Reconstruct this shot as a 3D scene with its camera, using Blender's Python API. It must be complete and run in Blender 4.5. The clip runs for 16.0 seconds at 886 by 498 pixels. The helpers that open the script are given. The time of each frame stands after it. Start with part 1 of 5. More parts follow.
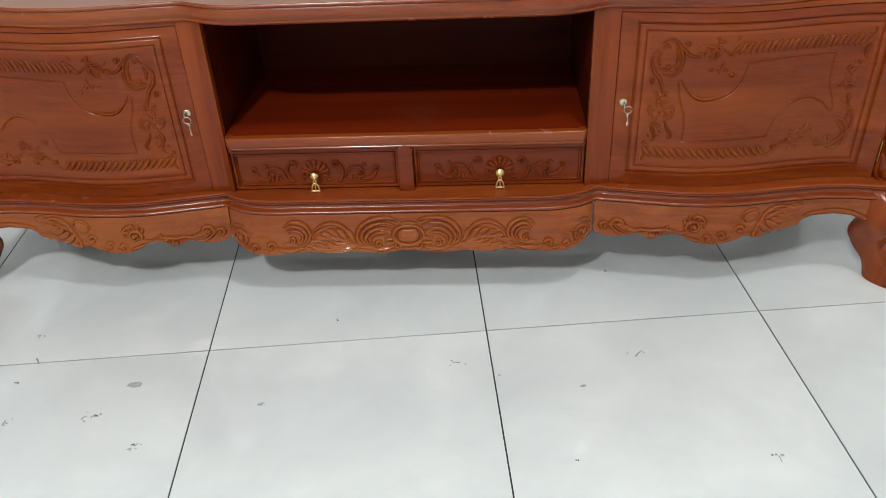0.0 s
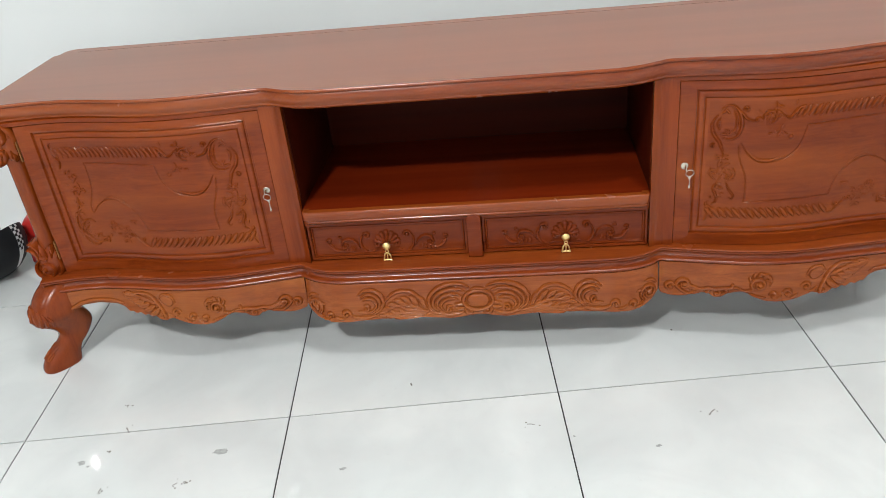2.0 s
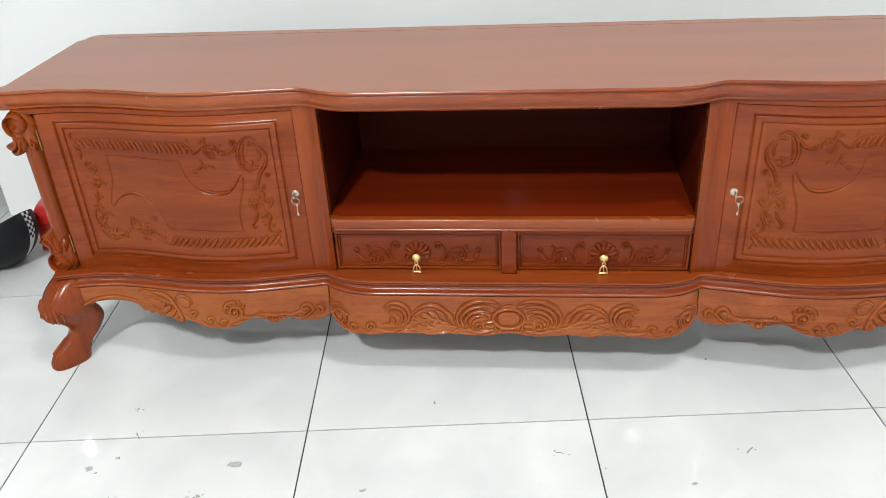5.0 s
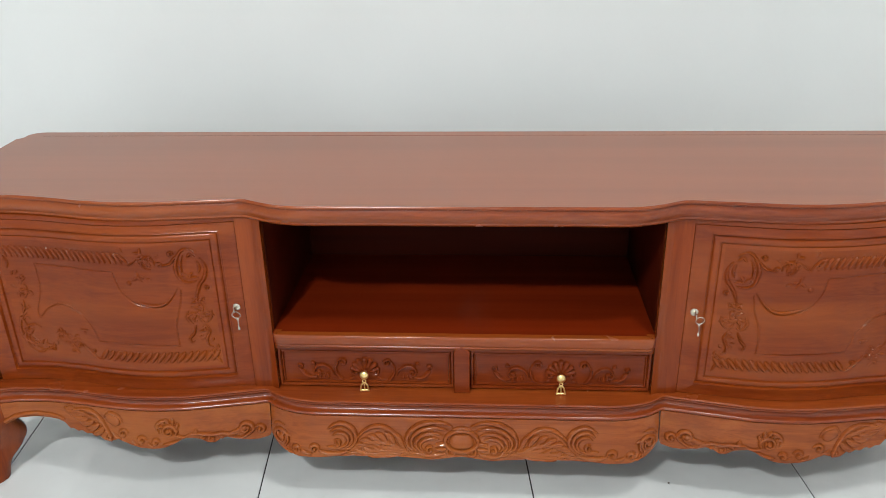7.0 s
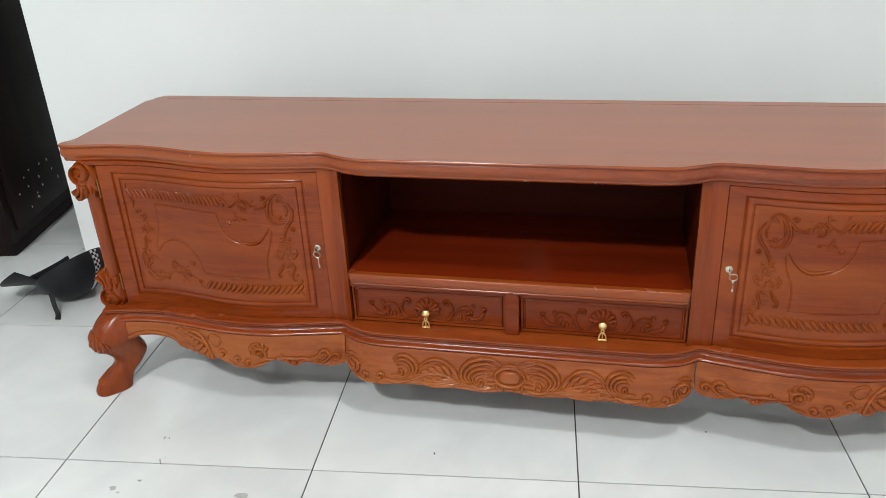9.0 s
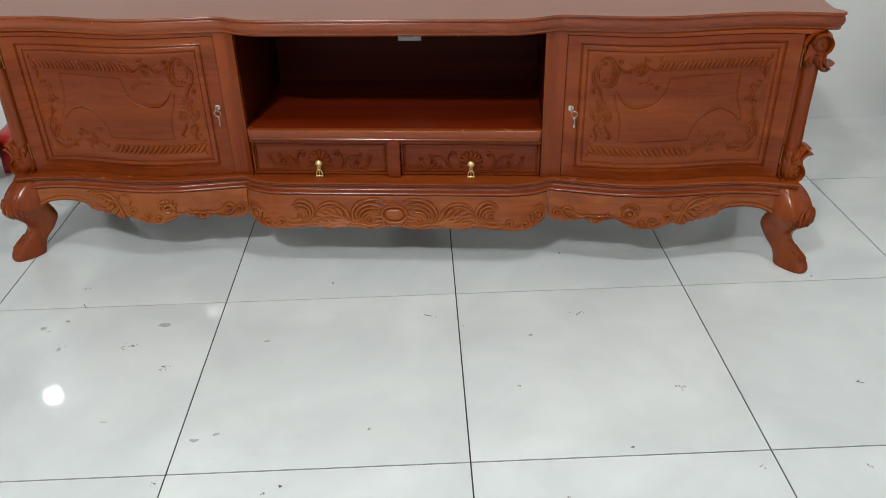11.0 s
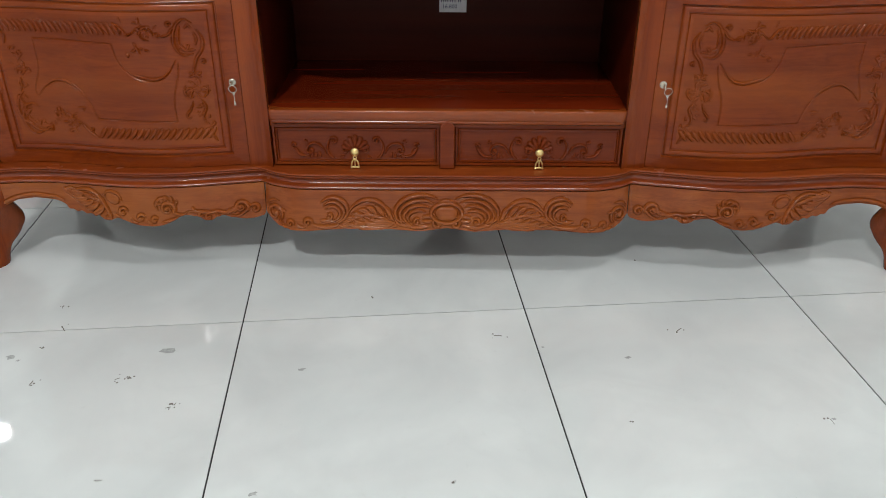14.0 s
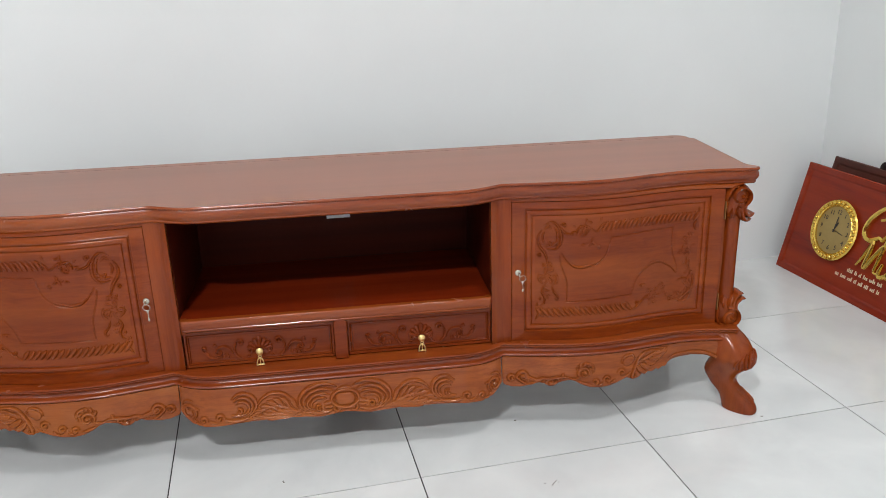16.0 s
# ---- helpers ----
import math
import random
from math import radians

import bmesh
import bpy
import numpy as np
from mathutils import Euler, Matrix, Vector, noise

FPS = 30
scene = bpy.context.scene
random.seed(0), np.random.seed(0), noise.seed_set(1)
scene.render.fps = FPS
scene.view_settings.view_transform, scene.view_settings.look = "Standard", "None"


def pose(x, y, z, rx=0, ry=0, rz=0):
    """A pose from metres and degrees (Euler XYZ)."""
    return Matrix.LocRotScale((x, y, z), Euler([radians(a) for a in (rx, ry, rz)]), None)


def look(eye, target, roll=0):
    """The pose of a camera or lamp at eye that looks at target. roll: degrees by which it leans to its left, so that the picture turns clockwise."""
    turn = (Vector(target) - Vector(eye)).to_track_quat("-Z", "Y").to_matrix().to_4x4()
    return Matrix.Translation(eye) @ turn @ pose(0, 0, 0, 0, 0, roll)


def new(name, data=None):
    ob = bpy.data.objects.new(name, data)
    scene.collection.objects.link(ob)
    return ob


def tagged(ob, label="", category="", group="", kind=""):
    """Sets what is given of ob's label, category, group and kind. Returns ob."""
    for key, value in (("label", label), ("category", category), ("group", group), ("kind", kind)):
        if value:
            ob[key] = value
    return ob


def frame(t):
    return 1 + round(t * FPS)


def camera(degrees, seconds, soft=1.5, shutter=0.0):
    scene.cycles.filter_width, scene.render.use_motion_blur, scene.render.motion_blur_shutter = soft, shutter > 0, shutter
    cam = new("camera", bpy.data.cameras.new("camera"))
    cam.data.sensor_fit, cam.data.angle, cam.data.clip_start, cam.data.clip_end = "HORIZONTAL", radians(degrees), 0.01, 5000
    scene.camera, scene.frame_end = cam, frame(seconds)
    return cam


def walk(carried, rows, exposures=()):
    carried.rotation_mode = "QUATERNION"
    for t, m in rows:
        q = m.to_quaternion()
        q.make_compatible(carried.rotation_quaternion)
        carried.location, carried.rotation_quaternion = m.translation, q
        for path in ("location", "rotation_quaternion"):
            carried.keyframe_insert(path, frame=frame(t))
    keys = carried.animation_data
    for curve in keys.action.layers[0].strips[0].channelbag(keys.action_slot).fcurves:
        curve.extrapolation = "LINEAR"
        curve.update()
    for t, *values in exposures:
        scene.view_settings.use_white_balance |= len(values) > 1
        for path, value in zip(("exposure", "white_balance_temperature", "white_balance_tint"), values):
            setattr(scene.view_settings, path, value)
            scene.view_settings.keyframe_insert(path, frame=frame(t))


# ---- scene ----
cam = camera(58.2, 16.0, 0.6)
PATH = [
    (0, (-0.126, -1.335, 1.114), (-0.075, 0.327, 0.002), -3.0),
    (0.2, (-0.112, -1.311, 1.114), (-0.084, 0.356, 0.009), -3.5),
    (0.5, (-0.095, -1.298, 1.116), (-0.041, 0.394, 0.052), -2.0),
    (0.8, (-0.090, -1.286, 1.125), (0.002, 0.383, 0.028), -0.9),
    (1, (-0.096, -1.296, 1.141), (0.021, 0.385, 0.064), -2.1),
    (1.2, (-0.099, -1.302, 1.146), (0.029, 0.386, 0.082), -2.3),
    (1.5, (-0.116, -1.329, 1.164), (-0.093, 0.379, 0.123), -5.0),
    (1.8, (-0.154, -1.353, 1.164), (-0.178, 0.368, 0.145), -5.8),
    (2, (-0.187, -1.375, 1.162), (-0.228, 0.368, 0.183), -6.2),
    (2.2, (-0.189, -1.379, 1.169), (-0.275, 0.357, 0.179), -5.3),
    (2.5, (-0.225, -1.389, 1.174), (-0.343, 0.351, 0.195), -4.4),
    (2.7, (-0.225, -1.384, 1.170), (-0.314, 0.358, 0.192), -3.1),
    (3, (-0.240, -1.397, 1.164), (-0.302, 0.362, 0.214), -3.0),
    (3.5, (-0.253, -1.399, 1.172), (-0.302, 0.345, 0.194), -1.5),
    (3.7, (-0.252, -1.400, 1.170), (-0.328, 0.347, 0.199), -1.6),
    (5.8, (-0.287, -1.152, 1.164), (-0.306, 0.561, 0.132), -3.9),
    (5.9, (-0.306, -1.133, 1.171), (-0.313, 0.567, 0.118), -3.4),
    (6, (-0.338, -1.122, 1.172), (-0.236, 0.555, 0.087), -2.2),
    (6.2, (-0.303, -1.132, 1.160), (-0.103, 0.528, 0.063), -1.9),
    (6.4, (-0.285, -1.149, 1.159), (-0.160, 0.540, 0.096), -2.9),
    (6.5, (-0.289, -1.159, 1.151), (-0.179, 0.548, 0.113), -3.0),
    (6.7, (-0.276, -1.158, 1.174), (-0.213, 0.582, 0.191), -0.9),
    (7, (-0.225, -1.184, 1.202), (-0.171, 0.639, 0.382), -1.2),
    (7.2, (-0.201, -1.196, 1.204), (-0.137, 0.625, 0.380), -0.4),
    (7.5, (-0.182, -1.228, 1.209), (-0.146, 0.584, 0.364), -1.3),
    (7.8, (-0.125, -1.250, 1.212), (-0.177, 0.559, 0.362), -1.7),
    (8, (-0.086, -1.260, 1.214), (-0.198, 0.530, 0.330), -1.4),
    (8.2, (-0.083, -1.272, 1.210), (-0.335, 0.507, 0.332), -3.0),
    (10.3, (-0.091, -1.678, 1.236), (-0.235, 0.137, 0.410), -2.1),
    (10.5, (-0.110, -1.726, 1.211), (-0.124, 0.091, 0.374), -2.1),
    (10.8, (-0.078, -1.753, 1.173), (-0.128, -0.013, 0.188), -2.1),
    (11, (-0.071, -1.740, 1.164), (-0.031, -0.017, 0.148), -1.4),
    (11.2, (-0.088, -1.740, 1.162), (-0.012, -0.007, 0.168), -1.7),
    (11.5, (-0.154, -1.725, 1.143), (-0.094, -0.020, 0.099), -3.0),
    (12, (-0.198, -1.698, 1.126), (0.080, -0.012, 0.086), -2.6),
    (12.2, (-0.200, -1.666, 1.121), (0.109, -0.004, 0.054), -0.8),
    (12.4, (-0.191, -1.606, 1.103), (-0.100, 0.108, 0.076), -3.4),
    (12.5, (-0.199, -1.591, 1.092), (-0.076, 0.130, 0.080), -1.2),
    (12.6, (-0.237, -1.546, 1.061), (0.050, 0.189, 0.108), 4.7),
    (12.7, (-0.224, -1.533, 1.009), (0.014, 0.236, 0.107), 4.7),
    (13, (-0.217, -1.497, 0.853), (0.096, 0.336, 0.118), 4.4),
    (13.3, (-0.224, -1.461, 0.773), (0.001, 0.361, -0.019), 2.6),
    (13.5, (-0.234, -1.458, 0.712), (0.022, 0.362, -0.076), 4.8),
    (13.7, (-0.260, -1.443, 0.764), (0.023, 0.308, -0.160), 9.0),
    (14, (-0.312, -1.428, 0.943), (-0.148, 0.317, -0.019), 0.3),
    (14.2, (-0.270, -1.478, 1.006), (-0.156, 0.311, 0.120), 0.6),
    (14.3, (-0.273, -1.504, 1.047), (-0.140, 0.298, 0.189), 2.4),
    (14.5, (-0.244, -1.561, 1.119), (-0.141, 0.267, 0.314), 2.3),
    (14.8, (-0.235, -1.596, 1.149), (-0.122, 0.244, 0.375), 1.2),
    (15, (-0.234, -1.613, 1.168), (-0.113, 0.244, 0.437), -0.3),
    (15.2, (-0.239, -1.619, 1.172), (-0.060, 0.260, 0.509), -0.9),
    (15.5, (-0.256, -1.621, 1.183), (-0.052, 0.259, 0.533), -2.7),
    (15.8, (-0.279, -1.620, 1.167), (0.124, 0.225, 0.506), -2.1),
    (16, (-0.296, -1.637, 1.157), (0.121, 0.209, 0.510), -1.8),
]
EXPOSURE = [(0, -0.3), (0.5, -0.18), (1, -0.14), (1.5, -0.11), (2, -0.01), (2.5, 0.05), (3.5, 0.03), (6, 0.32), (6.5, 0.24), (7, -0.05), (7.5, -0.1), (8, -0.08), (10.5, 0.03),
            (11, -0.5), (11.5, -0.48), (12, -0.5), (12.5, -0.45), (13, 0.08), (13.5, -0.37), (14, -0.52), (14.5, 0.26), (15, 0.1), (15.5, -0.18), (16, -0.18)]
TINT = [(0, 12), (2, 12), (8, 12), (12, 11), (14.5, 12), (15.5, 16), (16, 16)]
EXPOSURE = [(t, stops, 6500, float(np.interp(t, *zip(*TINT)))) for t, stops in EXPOSURE]
walk(cam, [(t, look(eye, target, roll)) for t, eye, target, roll in PATH], EXPOSURE)

# ---- world and lights ----
CEIL = 3.2
world = bpy.data.worlds.new("world")
scene.world = world
world.use_nodes = True
sky = world.node_tree.nodes.new("ShaderNodeTexSky")
sky.sky_type, sky.sun_disc, sky.sun_elevation, sky.sun_rotation = "NISHITA", False, radians(50), radians(200)
world.node_tree.links.new(sky.outputs["Color"], world.node_tree.nodes["Background"].inputs["Color"])
world.node_tree.nodes["Background"].inputs["Strength"].default_value = 0.1


def area_lamp(name, m, power, sx, sy, colour, shape="RECTANGLE"):
    data = bpy.data.lights.new(name, "AREA")
    data.energy, data.shape, data.size, data.size_y, data.color = power, shape, sx, sy, colour
    ob = new(name, data)
    ob.matrix_world = m
    return tagged(ob, kind="structure")


LAMP_W = 42.0
LAMPS = [(-1.2, -2.35, 2.4, 0.14), (0.5, -0.87, 0.68, 0.15), (-3.3, -2.05, 0.5, 0.065), (-3.2, 3.45, 0.34, 0.065)]
# Soft fill from the unseen front of the room, added to lift upright faces.
FRONT_FILL_W = 4.0
area_lamp("shopfront_daylight", pose(-1.4, -4.95, 1.55, 90, 0, 0), FRONT_FILL_W, 4.6, 2.5, (0.93, 0.97, 1.0))

# ---- materials ----


def shader(name):
    mat = bpy.data.materials.new(name)
    mat.use_nodes = True
    nt = mat.node_tree
    return mat, nt, nt.nodes["Principled BSDF"]


def node(nt, kind, **values):
    n = nt.nodes.new(kind)
    for key, value in values.items():
        n.inputs[key].default_value = value
    return n


def ramp(nt, fac, stops):
    n = nt.nodes.new("ShaderNodeValToRGB")
    els = n.color_ramp.elements
    while len(els) < len(stops):
        els.new(0.5)
    for el, (at, col) in zip(els, stops):
        el.position, el.color = at, (*col, 1)
    nt.links.new(fac, n.inputs["Fac"])
    return n.outputs["Color"]


def mixed(nt, fac, a, b, blend="MIX"):
    n = nt.nodes.new("ShaderNodeMix")
    n.data_type, n.blend_type = "RGBA", blend
    for sock, val in ((n.inputs["Factor"], fac), (n.inputs["A"], a), (n.inputs["B"], b)):
        if isinstance(val, bpy.types.NodeSocket):
            nt.links.new(val, sock)
        else:
            sock.default_value = (*val, 1) if isinstance(val, tuple) else val
    return n.outputs["Result"]


def coords(nt, scale, which="Object"):
    tc, mp = nt.nodes.new("ShaderNodeTexCoord"), nt.nodes.new("ShaderNodeMapping")
    mp.inputs["Scale"].default_value = scale
    nt.links.new(tc.outputs[which], mp.inputs["Vector"])
    return mp.outputs["Vector"]


def noise_tex(nt, vec, scale, detail=4.0, rough=0.55, distort=0.0):
    n = node(nt, "ShaderNodeTexNoise", Scale=scale, Detail=detail, Roughness=rough, Distortion=distort)
    nt.links.new(vec, n.inputs["Vector"])
    return n.outputs["Fac"]


def bumped(nt, bsdf, height, strength, distance):
    b = node(nt, "ShaderNodeBump", Strength=strength, Distance=distance)
    nt.links.new(height, b.inputs["Height"])
    nt.links.new(b.outputs["Normal"], bsdf.inputs["Normal"])


def wood(name, light, mid, dark, axis=0, rough=0.16, bump=0.04, pores=0.3, gloss=0.3, coat=0.0):
    """Varnished timber: long streaks and drawn-out pores along one axis, waving figure, and boards that differ a little."""
    mat, nt, b = shader(name)
    stretch = [1.0, 1.0, 1.0]
    stretch[axis] = 0.055
    info = nt.nodes.new("ShaderNodeObjectInfo")
    vec = coords(nt, stretch)
    shift = nt.nodes.new("ShaderNodeVectorMath")
    shift.operation = "MULTIPLY_ADD"
    comb = nt.nodes.new("ShaderNodeCombineXYZ")
    for i in range(3):
        nt.links.new(info.outputs["Random"], comb.inputs[i])
    nt.links.new(comb.outputs[0], shift.inputs[0])
    shift.inputs[1].default_value = (23.0, 31.0, 17.0)
    nt.links.new(vec, shift.inputs[2])
    vec = shift.outputs[0]
    long_ = coords(nt, tuple(0.16 if i == axis else 1.0 for i in range(3)))
    warp = noise_tex(nt, coords(nt, (0.9, 0.9, 0.9)), 3.0, 3.0)
    streak = noise_tex(nt, vec, 70.0, 5.0, 0.62, 0.9)
    fine = noise_tex(nt, vec, 330.0, 3.0, 0.6, 0.3)
    figure = noise_tex(nt, long_, 13.0, 3.0, 0.55, 2.2)
    col = ramp(nt, streak, [(0.32, dark), (0.5, mid), (0.72, light)])
    deep = tuple(c * k for c, k in zip(dark, (0.66, 0.55, 0.5)))
    col = mixed(nt, ramp(nt, figure, [(0.36, (0.34,) * 3), (0.47, (0.06,) * 3), (0.5, (0.22,) * 3), (0.56, (0.0,) * 3)]), col, deep)
    col = mixed(nt, ramp(nt, fine, [(0.33, (pores,) * 3), (0.46, (0, 0, 0))]), col, deep)
    col = mixed(nt, ramp(nt, warp, [(0.3, (0.35, 0.35, 0.35)), (0.6, (0, 0, 0))]), col, dark)
    honey = noise_tex(nt, vec, 9.0, 2.0, 0.5, 0.6)
    col = mixed(nt, ramp(nt, honey, [(0.46, (0, 0, 0)), (0.68, (0.75, 0.75, 0.75))]), col, (light[0] * 1.12, light[1] * 1.32, light[2] * 1.25))
    nt.links.new(col, b.inputs["Base Color"])
    b.inputs["Specular IOR Level"].default_value = gloss
    b.inputs["Coat Weight"].default_value = coat
    b.inputs["Coat Roughness"].default_value = 0.09
    smear = noise_tex(nt, coords(nt, (1, 1, 1)), 14.0, 4.0)
    nt.links.new(ramp(nt, smear, [(0.3, (rough,) * 3), (0.75, (rough + 0.09,) * 3)]), b.inputs["Roughness"])
    bumped(nt, b, fine, bump, 0.0006)
    return mat


def board_wood(name, light, dark, rough, gloss):
    """A plain varnished board with long faint streaks."""
    mat, nt, b = shader(name)
    f = noise_tex(nt, coords(nt, (0.045, 1.0, 1.0)), 26.0, 2.0, 0.5)
    col = ramp(nt, f, [(0.28, dark), (0.72, light)])
    figure = noise_tex(nt, coords(nt, (0.035, 1.0, 1.0)), 9.0, 2.0, 0.5)
    deep = tuple(c * 0.78 for c in dark)
    col = mixed(nt, ramp(nt, figure, [(0.42, (0, 0, 0)), (0.7, (0.45,) * 3)]), col, deep)
    nt.links.new(col, b.inputs["Base Color"])
    b.inputs["Roughness"].default_value = rough + 0.03
    b.inputs["Specular IOR Level"].default_value = gloss
    return mat


W_LIGHT, W_MID, W_DARK = (0.258, 0.0455, 0.0062), (0.22, 0.036, 0.0042), (0.168, 0.0246, 0.0025)
WOOD = wood("varnished_wood", W_LIGHT, W_MID, W_DARK, 0)
WOOD_PANEL = wood("varnished_wood_panel", (0.242, 0.0435, 0.0052), (0.204, 0.0337, 0.0035), (0.155, 0.0228, 0.002), 0, gloss=0.22, coat=0.12)
WOOD_UP = wood("varnished_wood_upright", W_LIGHT, W_MID, W_DARK, 2)
WOOD_APRON = wood("varnished_wood_apron", (0.338, 0.086, 0.0168), (0.29, 0.0685, 0.0123), (0.216, 0.0455, 0.0078), 0, gloss=0.28, coat=0.12)
WOOD_MOULD = wood("varnished_wood_moulding", (0.275, 0.051, 0.0085), (0.235, 0.0405, 0.0062), (0.165, 0.0245, 0.0034), 0, rough=0.2, gloss=0.5)
WOOD_TOP = board_wood("varnished_wood_top", (0.285, 0.074, 0.023), (0.255, 0.064, 0.0195), 0.27, 0.85)
WOOD_DRAWER = wood("varnished_wood_drawer", (0.208, 0.034, 0.006), (0.178, 0.028, 0.0047), (0.14, 0.0205, 0.0031), 0, gloss=0.24)
# Inside stain, made darker still to carry the shade of the opening.
WOOD_IN = board_wood("stained_shaded_wood_inside", (0.07, 0.0078, 0.0016), (0.042, 0.0045, 0.001), 0.4, 0.1)
WOOD_SHELF = board_wood("varnished_wood_shelf", (0.205, 0.021, 0.0032), (0.155, 0.0145, 0.0022), 0.24, 0.3)
WOOD_PLAQUE = wood("red_lacquered_wood", (0.275, 0.025, 0.0055), (0.24, 0.0205, 0.0045), (0.19, 0.015, 0.0033), 0, gloss=0.24)
WOOD_BLACK = wood("dark_rosewood", (0.016, 0.006, 0.005), (0.011, 0.0045, 0.004), (0.006, 0.003, 0.003), 2, 0.3, gloss=0.15)


def plain(name, colour, rough, metal=0.0, coat=0.0, grain=60.0, depth=0.1, bump=0.0):
    """A painted, moulded or metal surface with slight mottling."""
    mat, nt, b = shader(name)
    f = noise_tex(nt, coords(nt, (1, 1, 1)), grain, 4.0)
    lo = tuple(c * (1 - depth) for c in colour)
    nt.links.new(ramp(nt, f, [(0.3, lo), (0.7, colour)]), b.inputs["Base Color"])
    nt.links.new(ramp(nt, f, [(0.3, (rough,) * 3), (0.8, (min(1, rough + 0.1),) * 3)]), b.inputs["Roughness"])
    b.inputs["Metallic"].default_value = metal
    b.inputs["Coat Weight"].default_value = coat
    if bump:
        bumped(nt, b, f, bump, 0.001)
    return mat


HINGE = plain("bronze_hinge", (0.35, 0.16, 0.05), 0.4, 0.8)
BRASS = plain("brass", (0.86, 0.64, 0.27), 0.28, 1.0)
STEEL = plain("nickel_plated_steel", (0.6, 0.55, 0.45), 0.22, 1.0)
GOLD = plain("gold_foil", (0.83, 0.56, 0.12), 0.16, 1.0)
CLOCK_FACE = plain("champagne_dial", (0.42, 0.29, 0.1), 0.35, 0.5)
INK = plain("dark_ink", (0.03, 0.022, 0.02), 0.6)
BLUE_INK = plain("blue_ink", (0.03, 0.035, 0.14), 0.6)
PAPER = plain("white_paper", (0.92, 0.92, 0.94), 0.8)
BLACK_PLASTIC = plain("black_plastic", (0.01, 0.0105, 0.0125), 0.42, grain=30)
BLACK_PLASTIC.node_tree.nodes["Principled BSDF"].inputs["Specular IOR Level"].default_value = 0.22
BLACK_WEB = plain("black_webbing", (0.012, 0.012, 0.013), 0.8, grain=400, bump=0.3)
RED_PLASTIC = plain("red_plastic", (0.55, 0.02, 0.015), 0.3, grain=25)
WHITE_BAND = plain("white_vinyl", (0.7, 0.7, 0.7), 0.5)
PEARL = plain("mother_of_pearl", (0.75, 0.72, 0.68), 0.2, 0.0, 0.6)
LAMP_BODY = plain("lamp_housing", (0.8, 0.8, 0.8), 0.5)
PALE_LETTER = plain("pale_gold_letters", (0.8, 0.66, 0.42), 0.3, 0.4)
DIRT = plain("brown_grit", (0.2, 0.175, 0.155), 0.9, grain=300, depth=0.4)
SMUDGE = plain("grey_smudge", (0.47, 0.48, 0.47), 0.8, grain=200, depth=0.4)


def wall_paint():
    mat, nt, b = shader("white_wall_paint")
    v = coords(nt, (1, 1, 1))
    big, small = noise_tex(nt, v, 1.6, 3.0), noise_tex(nt, v, 140.0, 3.0)
    nt.links.new(ramp(nt, big, [(0.3, (0.8, 0.82, 0.812)), (0.7, (0.84, 0.858, 0.85))]), b.inputs["Base Color"])
    b.inputs["Roughness"].default_value = 0.55
    bumped(nt, b, small, 0.1, 0.001)
    return mat


WALL = wall_paint()


def porcelain():
    """Polished pale porcelain with faint cloudy veining, a little different tile by tile."""
    mat, nt, b = shader("polished_porcelain")
    info = nt.nodes.new("ShaderNodeObjectInfo")
    geo = nt.nodes.new("ShaderNodeNewGeometry")
    add = nt.nodes.new("ShaderNodeVectorMath")
    add.operation = "ADD"
    scl = nt.nodes.new("ShaderNodeVectorMath")
    scl.operation = "SCALE"
    comb = nt.nodes.new("ShaderNodeCombineXYZ")
    for i in range(3):
        nt.links.new(info.outputs["Random"], comb.inputs[i])
    nt.links.new(comb.outputs[0], scl.inputs[0])
    scl.inputs["Scale"].default_value = 37.0
    nt.links.new(geo.outputs["Position"], add.inputs[0])
    nt.links.new(scl.outputs[0], add.inputs[1])
    vec = add.outputs[0]
    cloud = noise_tex(nt, vec, 3.2, 4.0, 0.5, 0.5)
    vein = noise_tex(nt, vec, 4.0, 3.0, 0.5, 1.2)
    dust = noise_tex(nt, geo.outputs["Position"], 38.0, 5.0, 0.7)
    col = ramp(nt, cloud, [(0.3, (0.625, 0.645, 0.64)), (0.5, (0.7, 0.72, 0.712)), (0.7, (0.775, 0.793, 0.782))])
    col = mixed(nt, ramp(nt, vein, [(0.42, (0, 0, 0)), (0.5, (0.12, 0.12, 0.12)), (0.58, (0, 0, 0))]), col, (0.62, 0.63, 0.63))
    col = mixed(nt, ramp(nt, dust, [(0.62, (0, 0, 0)), (0.8, (0.25, 0.25, 0.25))]), col, (0.52, 0.52, 0.5))
    nt.links.new(col, b.inputs["Base Color"])
    nt.links.new(ramp(nt, dust, [(0.35, (0.02,) * 3), (0.75, (0.06,) * 3)]), b.inputs["Roughness"])
    b.inputs["IOR"].default_value = 1.5
    return mat


PORCELAIN = porcelain()
GROUT = plain("dark_grout", (0.045, 0.045, 0.045), 0.9, grain=200, depth=0.4)


def glowing(name, colour, strength):
    mat, nt, b = shader(name)
    b.inputs["Emission Color"].default_value = (*colour, 1)
    b.inputs["Emission Strength"].default_value = strength
    b.inputs["Base Color"].default_value = (0.8, 0.8, 0.8, 1)
    return mat


DIFFUSER = glowing("lamp_diffuser", (1.0, 0.98, 0.94), 12.0)
# Glow of the added sheet behind the front opening.
FILL_GLOW = glowing("front_fill_glow", (0.85, 0.93, 1.0), 0.35)

# ---- mesh tools ----


